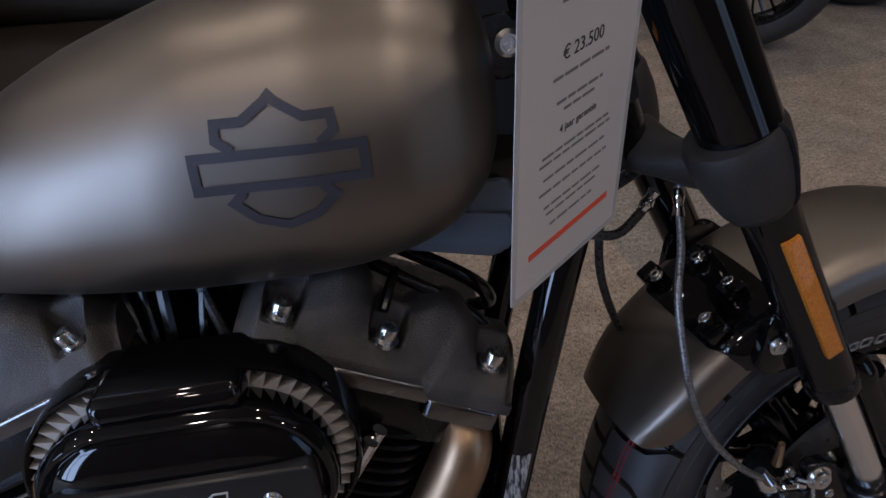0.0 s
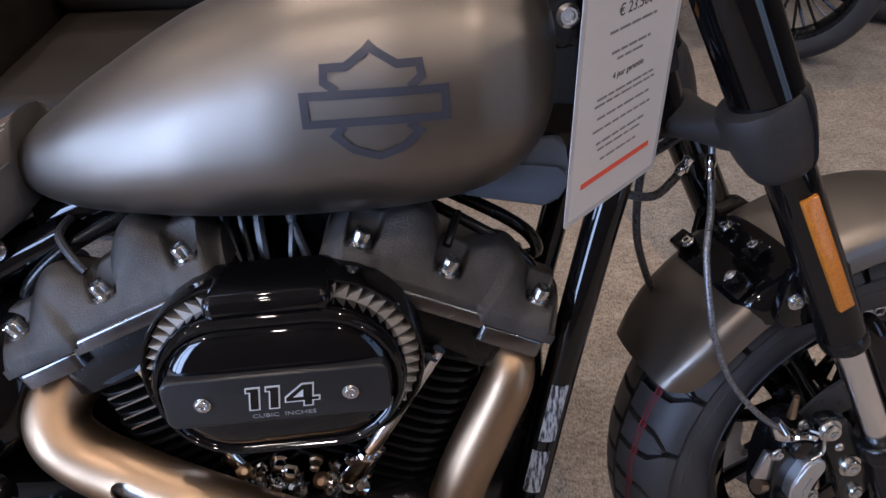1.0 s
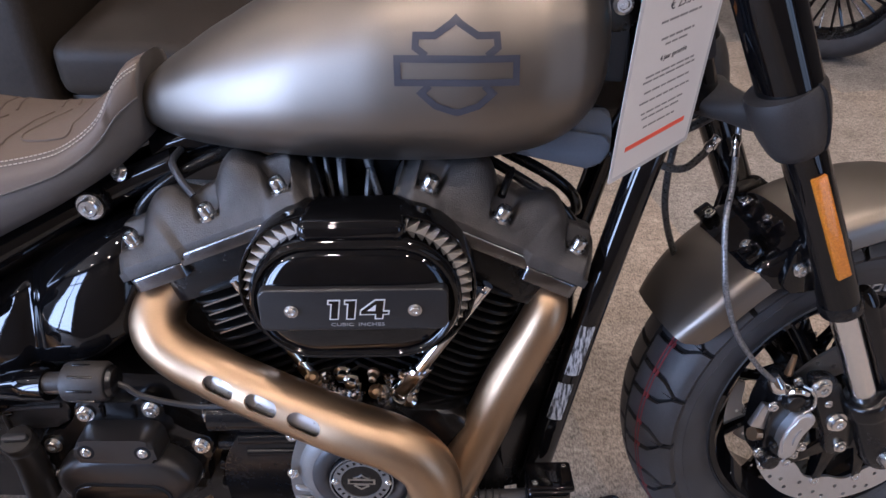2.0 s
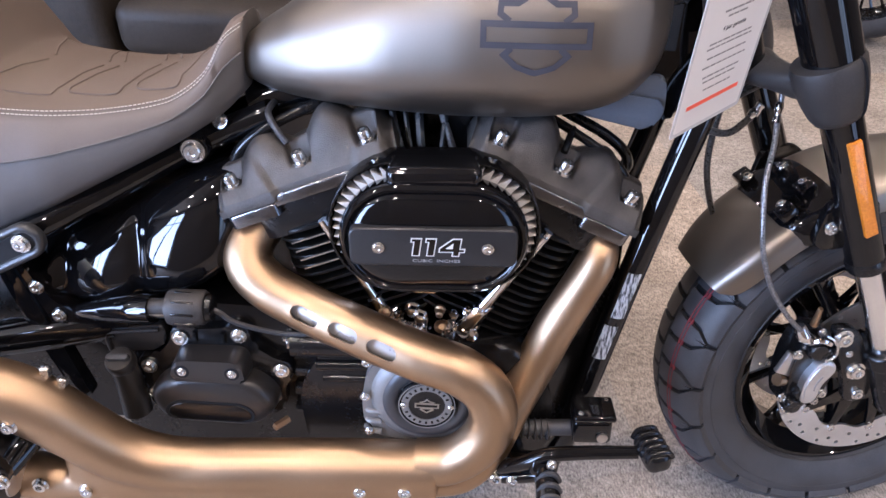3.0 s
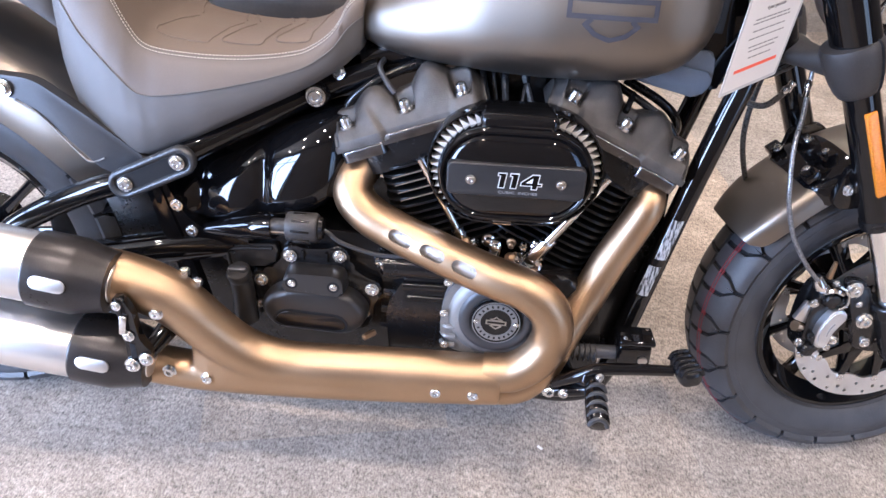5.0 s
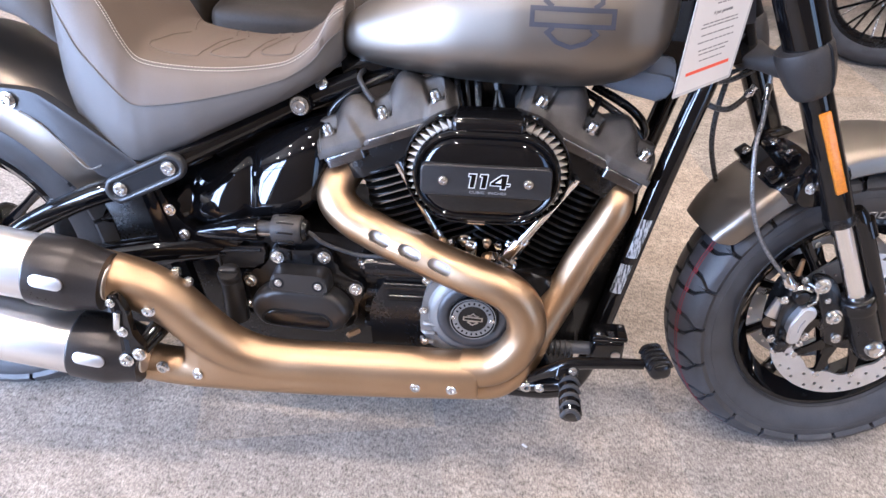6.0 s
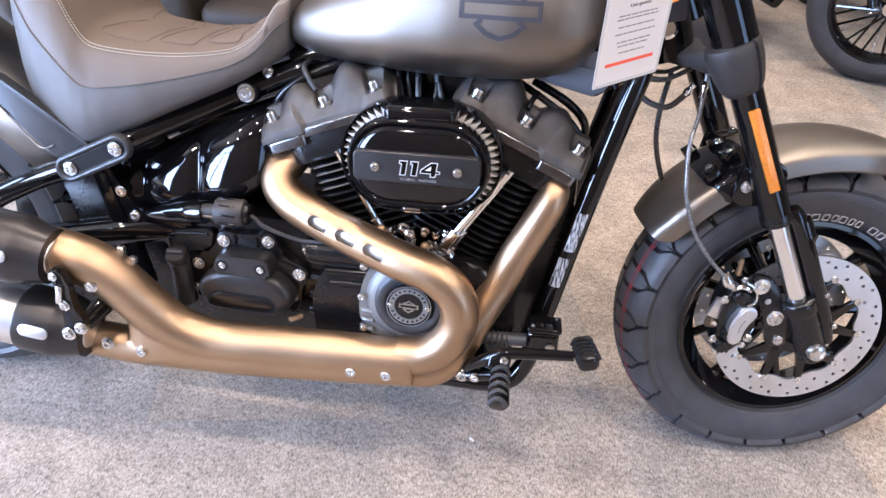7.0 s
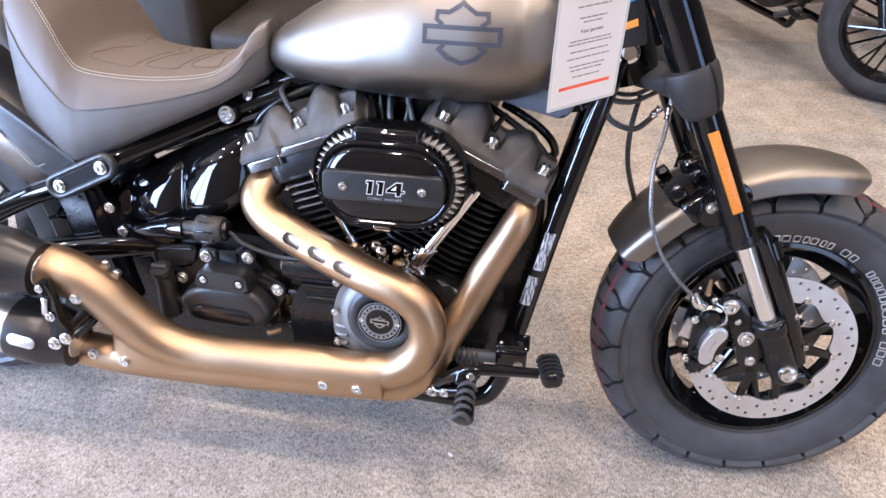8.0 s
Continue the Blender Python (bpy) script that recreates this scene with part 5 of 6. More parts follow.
def brake_disc(y):
    """A drilled disc with carrier."""
    m = Matrix.Translation(C + Vector((0, y, 0))) @ pose(0, 0, 0, 90, 0, 0)
    bm = bmesh.new()
    n = 120
    rows = {}
    for h in (-0.0025, 0.0025):
        for i, r in enumerate((0.112, 0.158)):
            for k in range(n):
                a = 2 * math.pi * k / n
                rr = r - (0.004 * math.cos(10 * (a - 0.157)) if i == 0 else 0)
                rows[h, i, k] = bm.verts.new((rr * math.cos(a), rr * math.sin(a), h))
    for k in range(n):
        q = (k + 1) % n
        bm.faces.new((rows[0.0025, 0, k], rows[0.0025, 1, k], rows[0.0025, 1, q], rows[0.0025, 0, q]))
        bm.faces.new((rows[-0.0025, 0, q], rows[-0.0025, 1, q], rows[-0.0025, 1, k], rows[-0.0025, 0, k]))
        bm.faces.new((rows[0.0025, 1, k], rows[-0.0025, 1, k], rows[-0.0025, 1, q], rows[0.0025, 1, q]))
        bm.faces.new((rows[0.0025, 0, q], rows[-0.0025, 0, q], rows[-0.0025, 0, k], rows[0.0025, 0, k]))
    bmesh.ops.transform(bm, matrix=m, verts=bm.verts)
    disc = part("brake_disc", bm, DISC, bike, "drilled steel brake disc", S)
    holes = bmesh.new()
    for k in range(48):
        a, r = 2 * math.pi * (k + 0.2) / 48, (0.129, 0.150, 0.140, 0.1475)[k % 4]
        lathe([(0.0034, -0.02), (0.0034, 0.02)], m @ Matrix.Translation((r * math.cos(a), r * math.sin(a), 0)), 10, bm=holes)
    cut(disc, holes, BIKE @ S)
    part("disc_carrier", lathe([(0.03, -0.004), (0.05, -0.004), (0.05, 0.004), (0.03, 0.004)], m, 30, closed=True), BLACK, disc)
    for k in range(5):
        for d in (-0.32, 0.32):
            a = 2 * math.pi * k / 5 + 0.3
            v0, v1 = Vector((0.040 * math.cos(a), 0.040 * math.sin(a))), Vector((0.1165 * math.cos(a + d), 0.1165 * math.sin(a + d)))
            w = (v1 - v0).normalized().orthogonal()
            poly = [v0 - w * 0.016, v0.lerp(v1, 0.55) - w * 0.0085, v1 - w * 0.0065, v1 + w * 0.0065, v0.lerp(v1, 0.55) + w * 0.0085, v0 + w * 0.016]
            part("carrier_arm", prism(soft([tuple(q) for q in poly], 0.006), -0.003, 0.0032, m, 0.0015), GLOSS, disc)
    for k in range(10):
        a = 2 * math.pi * (k // 2) / 5 + 0.3 + (0.32 if k % 2 else -0.32)
        p = m @ Matrix.Translation((0.118 * math.cos(a), 0.118 * math.sin(a), 0.0028))
        part("disc_button", lathe([(0.0001, 0.0008), (0.0038, 0.0008), (0.0042, 0.0022), (0.0066, 0.0022), (0.0074, 0.0), (0.0074, -0.002)], p, 16), BOLT, disc)
    return disc


brake_disc(-0.062)
brake_disc(0.062)

# fork, in the straight-ahead position, then turned with S
def bean(length, w0, w1, bend, n=8):
    """A kidney outline along local x, bent by bend, with half widths w0 and w1 at its ends."""
    up, down = [], []
    for i in range(n + 1):
        t = i / n
        x, y, w = length * (t - 0.5), bend * (1 - (2 * t - 1) ** 2), w0 + (w1 - w0) * t
        up.append((x, y + w))
        down.append((x, y - w))
    tip = lambda x, w, a0: [(x + w * math.cos(radians(a0 - 22.5 * j)), w * math.sin(radians(a0 - 22.5 * j))) for j in range(1, 8)]
    return (up + tip(length / 2, w1, 90) + down[::-1] + tip(-length / 2, w0, 270))[::-1]


def on_fork(d, y, fwd=0.0):
    """A point d metres up the leg from the axle."""
    return C - U * d + Vector((0, y, 0)) + B * fwd


def fork_leg(s):
    y = s * 0.113
    leg = part("fork_leg", tube([on_fork(0.280, y), on_fork(0.52, y, 0.003)], 0.0255, 28), GLOSS, bike, "gloss black lower fork tube", S)
    part("dust_seal", lathe([(0.019, 0), (0.0265, 0.002), (0.0275, 0.012), (0.0258, 0.02)], Matrix.Translation(on_fork(0.270, y)) @ (-U).to_track_quat("Z", "Y").to_matrix().to_4x4(), 28), BLACK, leg)
    part("slider", tube([on_fork(0.05, y), on_fork(0.275, y)], 0.0178, 28), SLIDER, leg, "polished fork slider")
    foot = part("axle_clamp", tube([on_fork(-0.034, y), on_fork(-0.026, y), on_fork(0.0, y), on_fork(0.06, y), on_fork(0.078, y), on_fork(0.082, y), on_fork(0.104, y), on_fork(0.110, y)], [0.016, 0.023, 0.0275, 0.0275, 0.0275, 0.031, 0.031, 0.024], 26, 4), BLACK, leg, "satin black axle clamp")
    part("clamp_foot", block(0.062, 0.030, 0.020, Matrix.Translation(on_fork(-0.030, y + 0.006, 0.006)) @ pose(0, 0, 0, 0, -6, 0), 0.006), GLOSS, leg)
    part("fork_guard", tube([on_fork(-0.005, y, 0.030), on_fork(0.06, y, 0.034), on_fork(0.20, y, 0.034), on_fork(0.262, y, 0.032), on_fork(0.285, y, 0.030)], [0.012, 0.016, 0.0165, 0.016, 0.010], 18), GLOSS, leg, "gloss black fork guard")
    part("guard_step", tube([on_fork(0.225, y, 0.040), on_fork(0.258, y, 0.040)], [0.017, 0.015], 12, caps=True), GLOSS, leg)
    for d in (0.03, 0.10):
        bolt(leg, on_fork(d, y - 0.012, 0.046), size=0.6, towards=(0.4, -1, 0))
    up = part("upper_fork_tube", tube([on_fork(0.57, y, 0.006), on_fork(0.83, y, 0.008)], 0.0345, 32), GLOSS, bike, "gloss black upper fork tube", S)
    return leg


legs = [fork_leg(s) for s in (-1, 1)]
q = Matrix.Translation(on_fork(0.0, -0.142)) @ pose(0, 0, 0, 90, 0, 0)
part("axle_nut", lathe([(0.0165, -0.02), (0.0165, 0.000), (0.0145, 0.006), (0.0095, 0.008), (0.008, 0.005), (0.004, 0.005)], q, 28), BOLT, legs[0], "plated steel axle end")
part("axle", tube([on_fork(0, -0.13), on_fork(0, 0.13)], 0.012), BOLT, legs[0])
part("fork_reflector", prism(rounded(0.0172, 0.148, 0.0015, 2), -0.004, 0.004, Matrix.Translation(on_fork(0.416, -0.1385)) @ pose(0, 0, 0, 0, -28, 0) @ pose(0, 0, 0, 90, 0, 0), 0.0015), AMBER, legs[0], "amber fork reflector strip")


def triple_clamp():
    rings = []
    for d, grow in ((0.513, -0.012), (0.516, -0.007), (0.526, -0.002), (0.545, 0.003), (0.566, 0.0065), (0.590, 0.0075), (0.597, 0.005), (0.599, -0.004)):
        ring = []
        for a in (2 * math.pi * i / 28 for i in range(28)):
            ca, sa = math.cos(a), math.sin(a)
            ring.append(on_fork(d, -0.112) + B * (0.036 + grow) * ca + Vector((0, (0.034 + grow) * sa, 0)))
        rings.append(ring)
    bm = skin(bmesh.new(), rings)
    cl = part("lower_fork_clamp", bm, CLAMPGREY, bike, "textured dark grey lower fork clamp", S)
    turn_a = radians(-58)
    part("clamp_slit", tube([on_fork(d, -0.112) + B * (0.0362 + g) * math.cos(turn_a) + Vector((0, (0.0342 + g) * math.sin(turn_a), 0)) for d, g in ((0.514, -0.010), (0.526, -0.002), (0.545, 0.003), (0.566, 0.0065), (0.590, 0.0075), (0.599, 0.001))], 0.0021, 8, 4), GROOVE_SHADE, cl, "dark clamping slit")
    bm = bmesh.new()
    rings2 = [[Vector((p.x, -p.y, p.z)) for p in ring] for ring in rings]
    skin(bm, rings2)
    part("fork_clamp_side", bm, CLAMPGREY, cl)
    arm = []
    for y, d, fwd, a_, c_ in ((-0.116, 0.570, -0.012, 0.020, 0.024), (-0.092, 0.573, -0.026, 0.020, 0.020), (-0.066, 0.578, -0.038, 0.020, 0.014), (-0.035, 0.580, -0.044, 0.026, 0.013), (0.0, 0.581, -0.046, 0.034, 0.013)):
        arm.append([on_fork(d, y, fwd) + B * a_ * math.copysign(abs(math.cos(q)) ** 0.7, math.cos(q)) - U * c_ * math.copysign(abs(math.sin(q)) ** 0.7, math.sin(q)) for q in (2 * math.pi * i / 20 for i in range(20))])
    arm += [[Vector((p.x, -p.y, p.z)) for p in ring] for ring in arm[-2::-1]]
    part("clamp_bridge", skin(bmesh.new(), arm), CLAMPGREY, cl)
    part("top_clamp", block(0.08, 0.27, 0.035, Matrix.Translation(on_fork(0.80, 0, -0.02)) @ pose(0, 0, 0, 0, -28, 0), 0.012), GLOSS, bike, "gloss black upper fork clamp", S)
    return cl


triple_clamp()
ffend = part("front_fender", arc_fender(C.x, C.z, 0.362, 0.087, 77, 151, 0.033, 60, crown=0.0125), PAINT, bike, "satin silver front fender", S, angle=40)
part("fender_strap", arc_fender(C.x, C.z, 0.3655, 0.090, 117.5, 131, 0.036, 10, crown=0.0135), GLOSS, ffend, "gloss black strap over the fender")
for s in (-1, 1):
    part("fender_bracket", prism(soft([(0.365, 0.585), (0.40, 0.575), (0.445, 0.60), (0.455, 0.64), (0.43, 0.665), (0.375, 0.655)], 0.015), 0.0, 0.012, side(s * 0.093 + 0.006, 0, 0), 0.004), GLOSS, ffend, "gloss black fender bracket")
    bolt(ffend, (0.385, -0.1, 0.615) if s < 0 else (0.385, 0.1, 0.615), size=1.1, towards=(0, s, 0))
for a, y in ((121.5, -0.03), (121.5, 0.03), (128, -0.05), (128, 0.05)):
    d = Vector((math.cos(radians(a)), 0, math.sin(radians(a))))
    bolt(ffend, C + d * 0.3865 + Vector((0, y, 0)), size=0.9, towards=d)
    part("strap_block", block(0.026, 0.026, 0.016, Matrix.Translation(C + d * 0.386 + Vector((0, y * 1.25, -0.004))) @ pose(0, 0, 0, 0, 90 - a, 0), 0.004), GLOSS, ffend)
# caliper
cal = part("brake_caliper", prism(soft([(0.414, 0.424), (0.448, 0.432), (0.470, 0.395), (0.472, 0.335), (0.450, 0.285), (0.418, 0.275), (0.404, 0.32), (0.402, 0.38)], 0.02), 0.045, 0.098, side(0), 0.012, 3), BLACK, bike, "black brake caliper with bright cover", S)
part("caliper_badge", prism(bean(0.052, 0.0135, 0.0175, 0.006), 0, 0.014, side(-0.098, 0.4405, 0.348, 76), 0.002), DISC, cal, "bright kidney-shaped caliper cover")
part("badge_face", prism(bean(0.050, 0.0095, 0.0130, 0.006), 0.0, 0.0025, side(-0.1115, 0.4405, 0.348, 76)), DISC, cal, "bright kidney-shaped caliper plate")
part("badge_print", prism(bean(0.026, 0.0012, 0.0014, 0.0025), 0.0, 0.0006, side(-0.1138, 0.4405, 0.350, 76)), GREYINK, cal)
for x, z, r in ((0.430, 0.405, 0.016), (0.452, 0.402, 0.013), (0.418, 0.300, 0.014), (0.424, 0.325, 0.012)):
    part("caliper_lobe", lathe([(r, 0.090), (r, 0.104), (r * 0.8, 0.109), (r * 0.35, 0.110)], side(0, x, z), 18), BLACK, cal)
part("spring_clip", tube([(0.427, -0.112, 0.440), (0.446, -0.114, 0.428), (0.452, -0.114, 0.404), (0.440, -0.113, 0.392)], 0.0022, 8, 5), BOLT, cal, "bright wire clip")
part("line_bridge", tube([(0.412, -0.098, 0.418), (0.424, -0.110, 0.430), (0.440, -0.110, 0.424)], 0.0045, 8, 5), CHROME, cal)
part("backing_tab", block(0.028, 0.010, 0.040, pose(0.400, -0.088, 0.372, 0, 20, 0), 0.002), STEEL, cal)
part("caliper_bracket", prism(soft([(0.435, 0.455), (0.475, 0.452), (0.515, 0.385), (0.54, 0.32), (0.50, 0.305), (0.48, 0.36), (0.45, 0.42)], 0.016), 0.098, 0.112, side(0), 0.004), BLACK, cal)
for x, y, z, k in ((0.455, -0.112, 0.435, 1.6), (0.496, -0.112, 0.372, 1.6), (0.515, -0.112, 0.325, 1.0), (0.404, -0.094, 0.31, 1.0), (0.416, -0.094, 0.285, 1.0), (0.412, -0.098, 0.425, 1.0), (0.43, -0.098, 0.437, 0.8), (0.465, -0.098, 0.318, 0.9), (0.458, -0.098, 0.302, 0.7), (0.404, -0.096, 0.395, 0.9), (0.475, -0.112, 0.405, 0.6)):
    bolt(cal, (x, y, z), size=k)
part("banjo_fitting", tube([(0.388, -0.10, 0.452), (0.396, -0.104, 0.436), (0.410, -0.10, 0.425)], [0.007, 0.011, 0.009], 10), CHROME, cal, "bright hose fitting")
part("pad_pin", tube([(0.400, -0.09, 0.34), (0.385, -0.093, 0.345)], [0.008, 0.010], 8), BRONZE, cal, "brass pad pin")
part("bleed_nipple", tube([(0.418, -0.09, 0.445), (0.416, -0.095, 0.478)], [0.006, 0.0035], 8), BRONZE, cal)

# coil cover, tank mount, master cylinder, pedal, peg
coil = part("coil_cover", prism(soft([(0.014, 0.752), (0.045, 0.800), (0.142, 0.803), (0.147, 0.775), (0.148, 0.750), (0.132, 0.728), (0.058, 0.742)], 0.010), -0.03, 0.050, side(0), 0.006, 3), COIL, bike, "blue-grey plastic coil cover")
part("cover_side", prism(soft([(0.024, 0.756), (0.052, 0.783), (0.144, 0.772), (0.145, 0.752), (0.131, 0.732), (0.060, 0.746)], 0.008), 0.045, 0.056, side(0), 0.004, 3), COIL, coil)
mount = part("tank_mount", prism(soft([(0.10, 0.935), (0.10, 0.905), (0.135, 0.885), (0.165, 0.90), (0.165, 0.935), (0.14, 0.945)], 0.016), 0.0, 0.05, side(0), 0.006), BLACK, bike, "black rubber tank mount")
part("mount_washer", lathe([(0.0115, 0), (0.0115, 0.003), (0.008, 0.005), (0.008, 0.008), (0.006, 0.008), (0.005, 0.004)], side(-0.05, 0.140, 0.920), 24), BOLT, mount)
part("neck_cap", lathe([(0.018, 0), (0.018, 0.005), (0.012, 0.007), (0.012, 0.011), (0.004, 0.012)], side(-0.047, 0.2214, 0.8516), 24), CHROME, bike, "bright pivot cap")
res = part("brake_reservoir", block(0.056, 0.045, 0.042, pose(0.098, -0.165, 0.320, 0, -3, 0), 0.007, segs=3), GLOSS, bike, "gloss black brake fluid reservoir")
part("reservoir_lid", block(0.060, 0.049, 0.010, pose(0.0985, -0.165, 0.346, 0, -3, 0), 0.004, segs=3), GLOSS, res)
for x, y in ((0.078, -0.180), (0.119, -0.150)):
    bolt(res, (x, y, 0.3505), size=0.45, towards=(0, 0, 1))
part("sight_glass", lathe([(0.008, 0), (0.008, 0.003), (0.005, 0.004)], side(-0.188, 0.112, 0.315), 16), FINEDGE, res)
bm = tube([(-0.015, -0.165, 0.303), (0.07, -0.165, 0.31)], 0.012)
boot = part("ribbed_boot", bm, RUBBER, bike, "ribbed rubber boot")
for k in range(6):
    part("boot_rib", lathe([(0.011, 0), (0.0165, 0.003), (0.011, 0.006)], pose(-0.012 + 0.009 * k, -0.165, 0.3035, 0, 90, 0), 14, ), RUBBER, boot)
ped = part("brake_pedal", tube([(-0.03, -0.205, 0.262), (0.0, -0.225, 0.295), (0.03, -0.232, 0.318), (0.08, -0.232, 0.326), (0.15, -0.235, 0.335)], [0.010, 0.011, 0.011, 0.010, 0.009], 12), GLOSS, bike, "gloss black brake pedal arm")
PADM = pose(0.168, -0.237, 0.342, 0, -10, 12)
pad = part("pedal_pad", block(0.036, 0.060, 0.034, PADM, 0.012, segs=4), BLACK, ped, "ribbed black pedal pad")
for k in range(5):
    part("pad_rib", tube([PADM @ Vector(p) for p in ((-0.0175, -0.024 + 0.012 * k, 0.006), (-0.012, -0.024 + 0.012 * k, 0.0165), (0.0, -0.024 + 0.012 * k, 0.0185), (0.012, -0.024 + 0.012 * k, 0.0165), (0.0175, -0.024 + 0.012 * k, 0.006))], 0.0036, 8, 4), BLACK, ped)
peg = part("foot_peg", tube([(0.025, -0.225, 0.300), (0.029, -0.250, 0.288), (0.032, -0.285, 0.274), (0.034, -0.304, 0.267), (0.034, -0.309, 0.265)], [0.011, 0.0155, 0.0185, 0.0185, 0.010], 18), GLOSS, bike, "black folding foot peg with ribbed rubber")
for k in range(5):
    y, z = -0.253 - 0.0145 * k, 0.302 - 0.0056 * k
    part("peg_rib", tube([(0.0175, y, z - 0.011), (0.023, y, z - 0.001), (0.032, y, z + 0.003), (0.041, y, z - 0.001), (0.0465, y, z - 0.011)], 0.0040, 8, 4), STRUT, peg)
part("peg_mount", tube([(0.0, -0.10, 0.245), (-0.005, -0.18, 0.262), (0.025, -0.225, 0.300)], 0.014, 12), GLOSS, bike)
part("peg_clevis", block(0.040, 0.022, 0.034, pose(0.026, -0.232, 0.302, -20, 8, 0), 0.008, segs=3), GLOSS, bike, "gloss black peg clevis")
part("peg_bracket", tube([(-0.055, -0.19, 0.232), (-0.02, -0.205, 0.246), (0.022, -0.215, 0.262), (0.035, -0.222, 0.285)], [0.010, 0.011, 0.010, 0.009], 12), GLOSS, bike, "gloss black peg bracket")
bolt(bike, (0.034, -0.244, 0.312), size=0.8, towards=(0.2, -1, 0.3))
bolt(bike, (-0.012, -0.216, 0.250), size=1.0)
bolt(bike, (-0.035, -0.205, 0.244), size=1.4)

# hoses
part("brake_hose", tube([(0.300, -0.035, 0.790), (0.298, -0.045, 0.750), (0.292, -0.062, 0.718), (0.279, -0.085, 0.678), (0.278, -0.108, 0.622), (0.286, -0.115, 0.584), (0.310, -0.117, 0.532), (0.349, -0.114, 0.483), (0.386, -0.106, 0.448)], 0.0037, 10), BRAID, bike, "braided steel-grey brake hose", S)
part("hose_ferrule", tube([(0.299, -0.038, 0.772), (0.2985, -0.040, 0.764), (0.298, -0.042, 0.756), (0.297, -0.045, 0.746)], [0.0045, 0.0065, 0.0045, 0.0065], 12, 4), CHROME, bike, "bright hose ferrule", S)
part("clutch_cable", tube([(0.180, 0.0, 0.80), (0.191, 0.0, 0.766), (0.214, 0.0, 0.726), (0.254, 0.0, 0.714), (0.278, 0.0, 0.733), (0.294, 0.0, 0.758)], 0.0052, 10), CABLE, bike)
part("cable_ferrule", tube([(0.282, 0.0, 0.739), (0.286, 0.0, 0.745), (0.290, 0.0, 0.751), (0.294, 0.0, 0.757)], [0.0055, 0.0075, 0.0055, 0.0075], 12, 4), CHROME, bike, "bright cable ferrule")
part("wiring_loop", tube([(0.262, 0.05, 0.765), (0.256, 0.05, 0.70), (0.262, 0.055, 0.636), (0.285, 0.06, 0.571), (0.31, 0.06, 0.53)], 0.005, 10), CABLE, bike)
for k, (y, z) in enumerate(((0.0, 0.0), (0.012, 0.010), (0.02, -0.006))):
    part("neck_cable", tube([(0.175, -0.03 + y, 0.80 + z), (0.20, -0.02 + y, 0.770 + z), (0.245, y, 0.762 + z), (0.285, y, 0.785 + z)], 0.004, 8), CABLE, bike)
part("headlight_loom", tube([(0.17, -0.075, 0.97), (0.175, -0.085, 0.90), (0.178, -0.075, 0.83), (0.19, -0.06, 0.77)], 0.006, 10), CABLE, bike)

# breather pipes and wiring between the covers and the tank
mf, mr = cyl_frame(1), cyl_frame(-1)
part("breather_pipe", tube([mf @ Vector(p) for p in ((-0.06, -0.02, 0.452), (0.02, -0.055, 0.452), (0.075, -0.066, 0.444), (0.112, -0.062, 0.424), (0.128, -0.05, 0.39), (0.13, -0.04, 0.35))], 0.0062, 10), BLACK, bike)
part("breather_pipe", tube([mf @ Vector(p) for p in ((0.0, -0.01, 0.462), (0.06, -0.03, 0.462), (0.10, -0.025, 0.450), (0.125, 0.0, 0.425), (0.12, 0.03, 0.40))], 0.0075, 10), BLACK, bike)
part("pipe_bracket", tube([mf @ Vector(p) for p in ((0.012, -0.05, 0.455), (0.008, -0.07, 0.448), (0.006, -0.088, 0.432))], 0.005, 8), BLACK, bike)
part("breather_pipe", tube([mr @ Vector(p) for p in ((0.075, -0.02, 0.455), (0.0, -0.05, 0.456), (-0.06, -0.062, 0.450), (-0.105, -0.062, 0.432), (-0.13, -0.05, 0.40))], 0.0075, 10), BLACK, bike)
part("pipe_bracket", tube([mr @ Vector(p) for p in ((-0.035, -0.035, 0.475), (-0.040, -0.062, 0.470), (-0.034, -0.078, 0.450), (-0.026, -0.086, 0.430))], 0.0045, 8), STRUT, bike)
for x0, x1, r, mt in ((-0.215, -0.190, 0.006, BLACK), (-0.195, -0.178, 0.004, BLACK), (-0.150, -0.118, 0.005, CABLE), (-0.175, -0.165, 0.007, BLACK), (-0.135, -0.14, 0.005, BLACK)):
    part("wiring", tube([(x0, -0.02, 0.775), (x0 * 0.7 + x1 * 0.3, -0.05, 0.735), (x1, -0.075, 0.675), (x1 + 0.004, -0.085, 0.62)], r, 8), mt, bike)
part("intake_manifold", tube([(-0.26, -0.02, 0.64), (-0.152, -0.06, 0.62), (-0.045, -0.02, 0.64)], [0.03, 0.045, 0.03], 16), BLACK, bike)

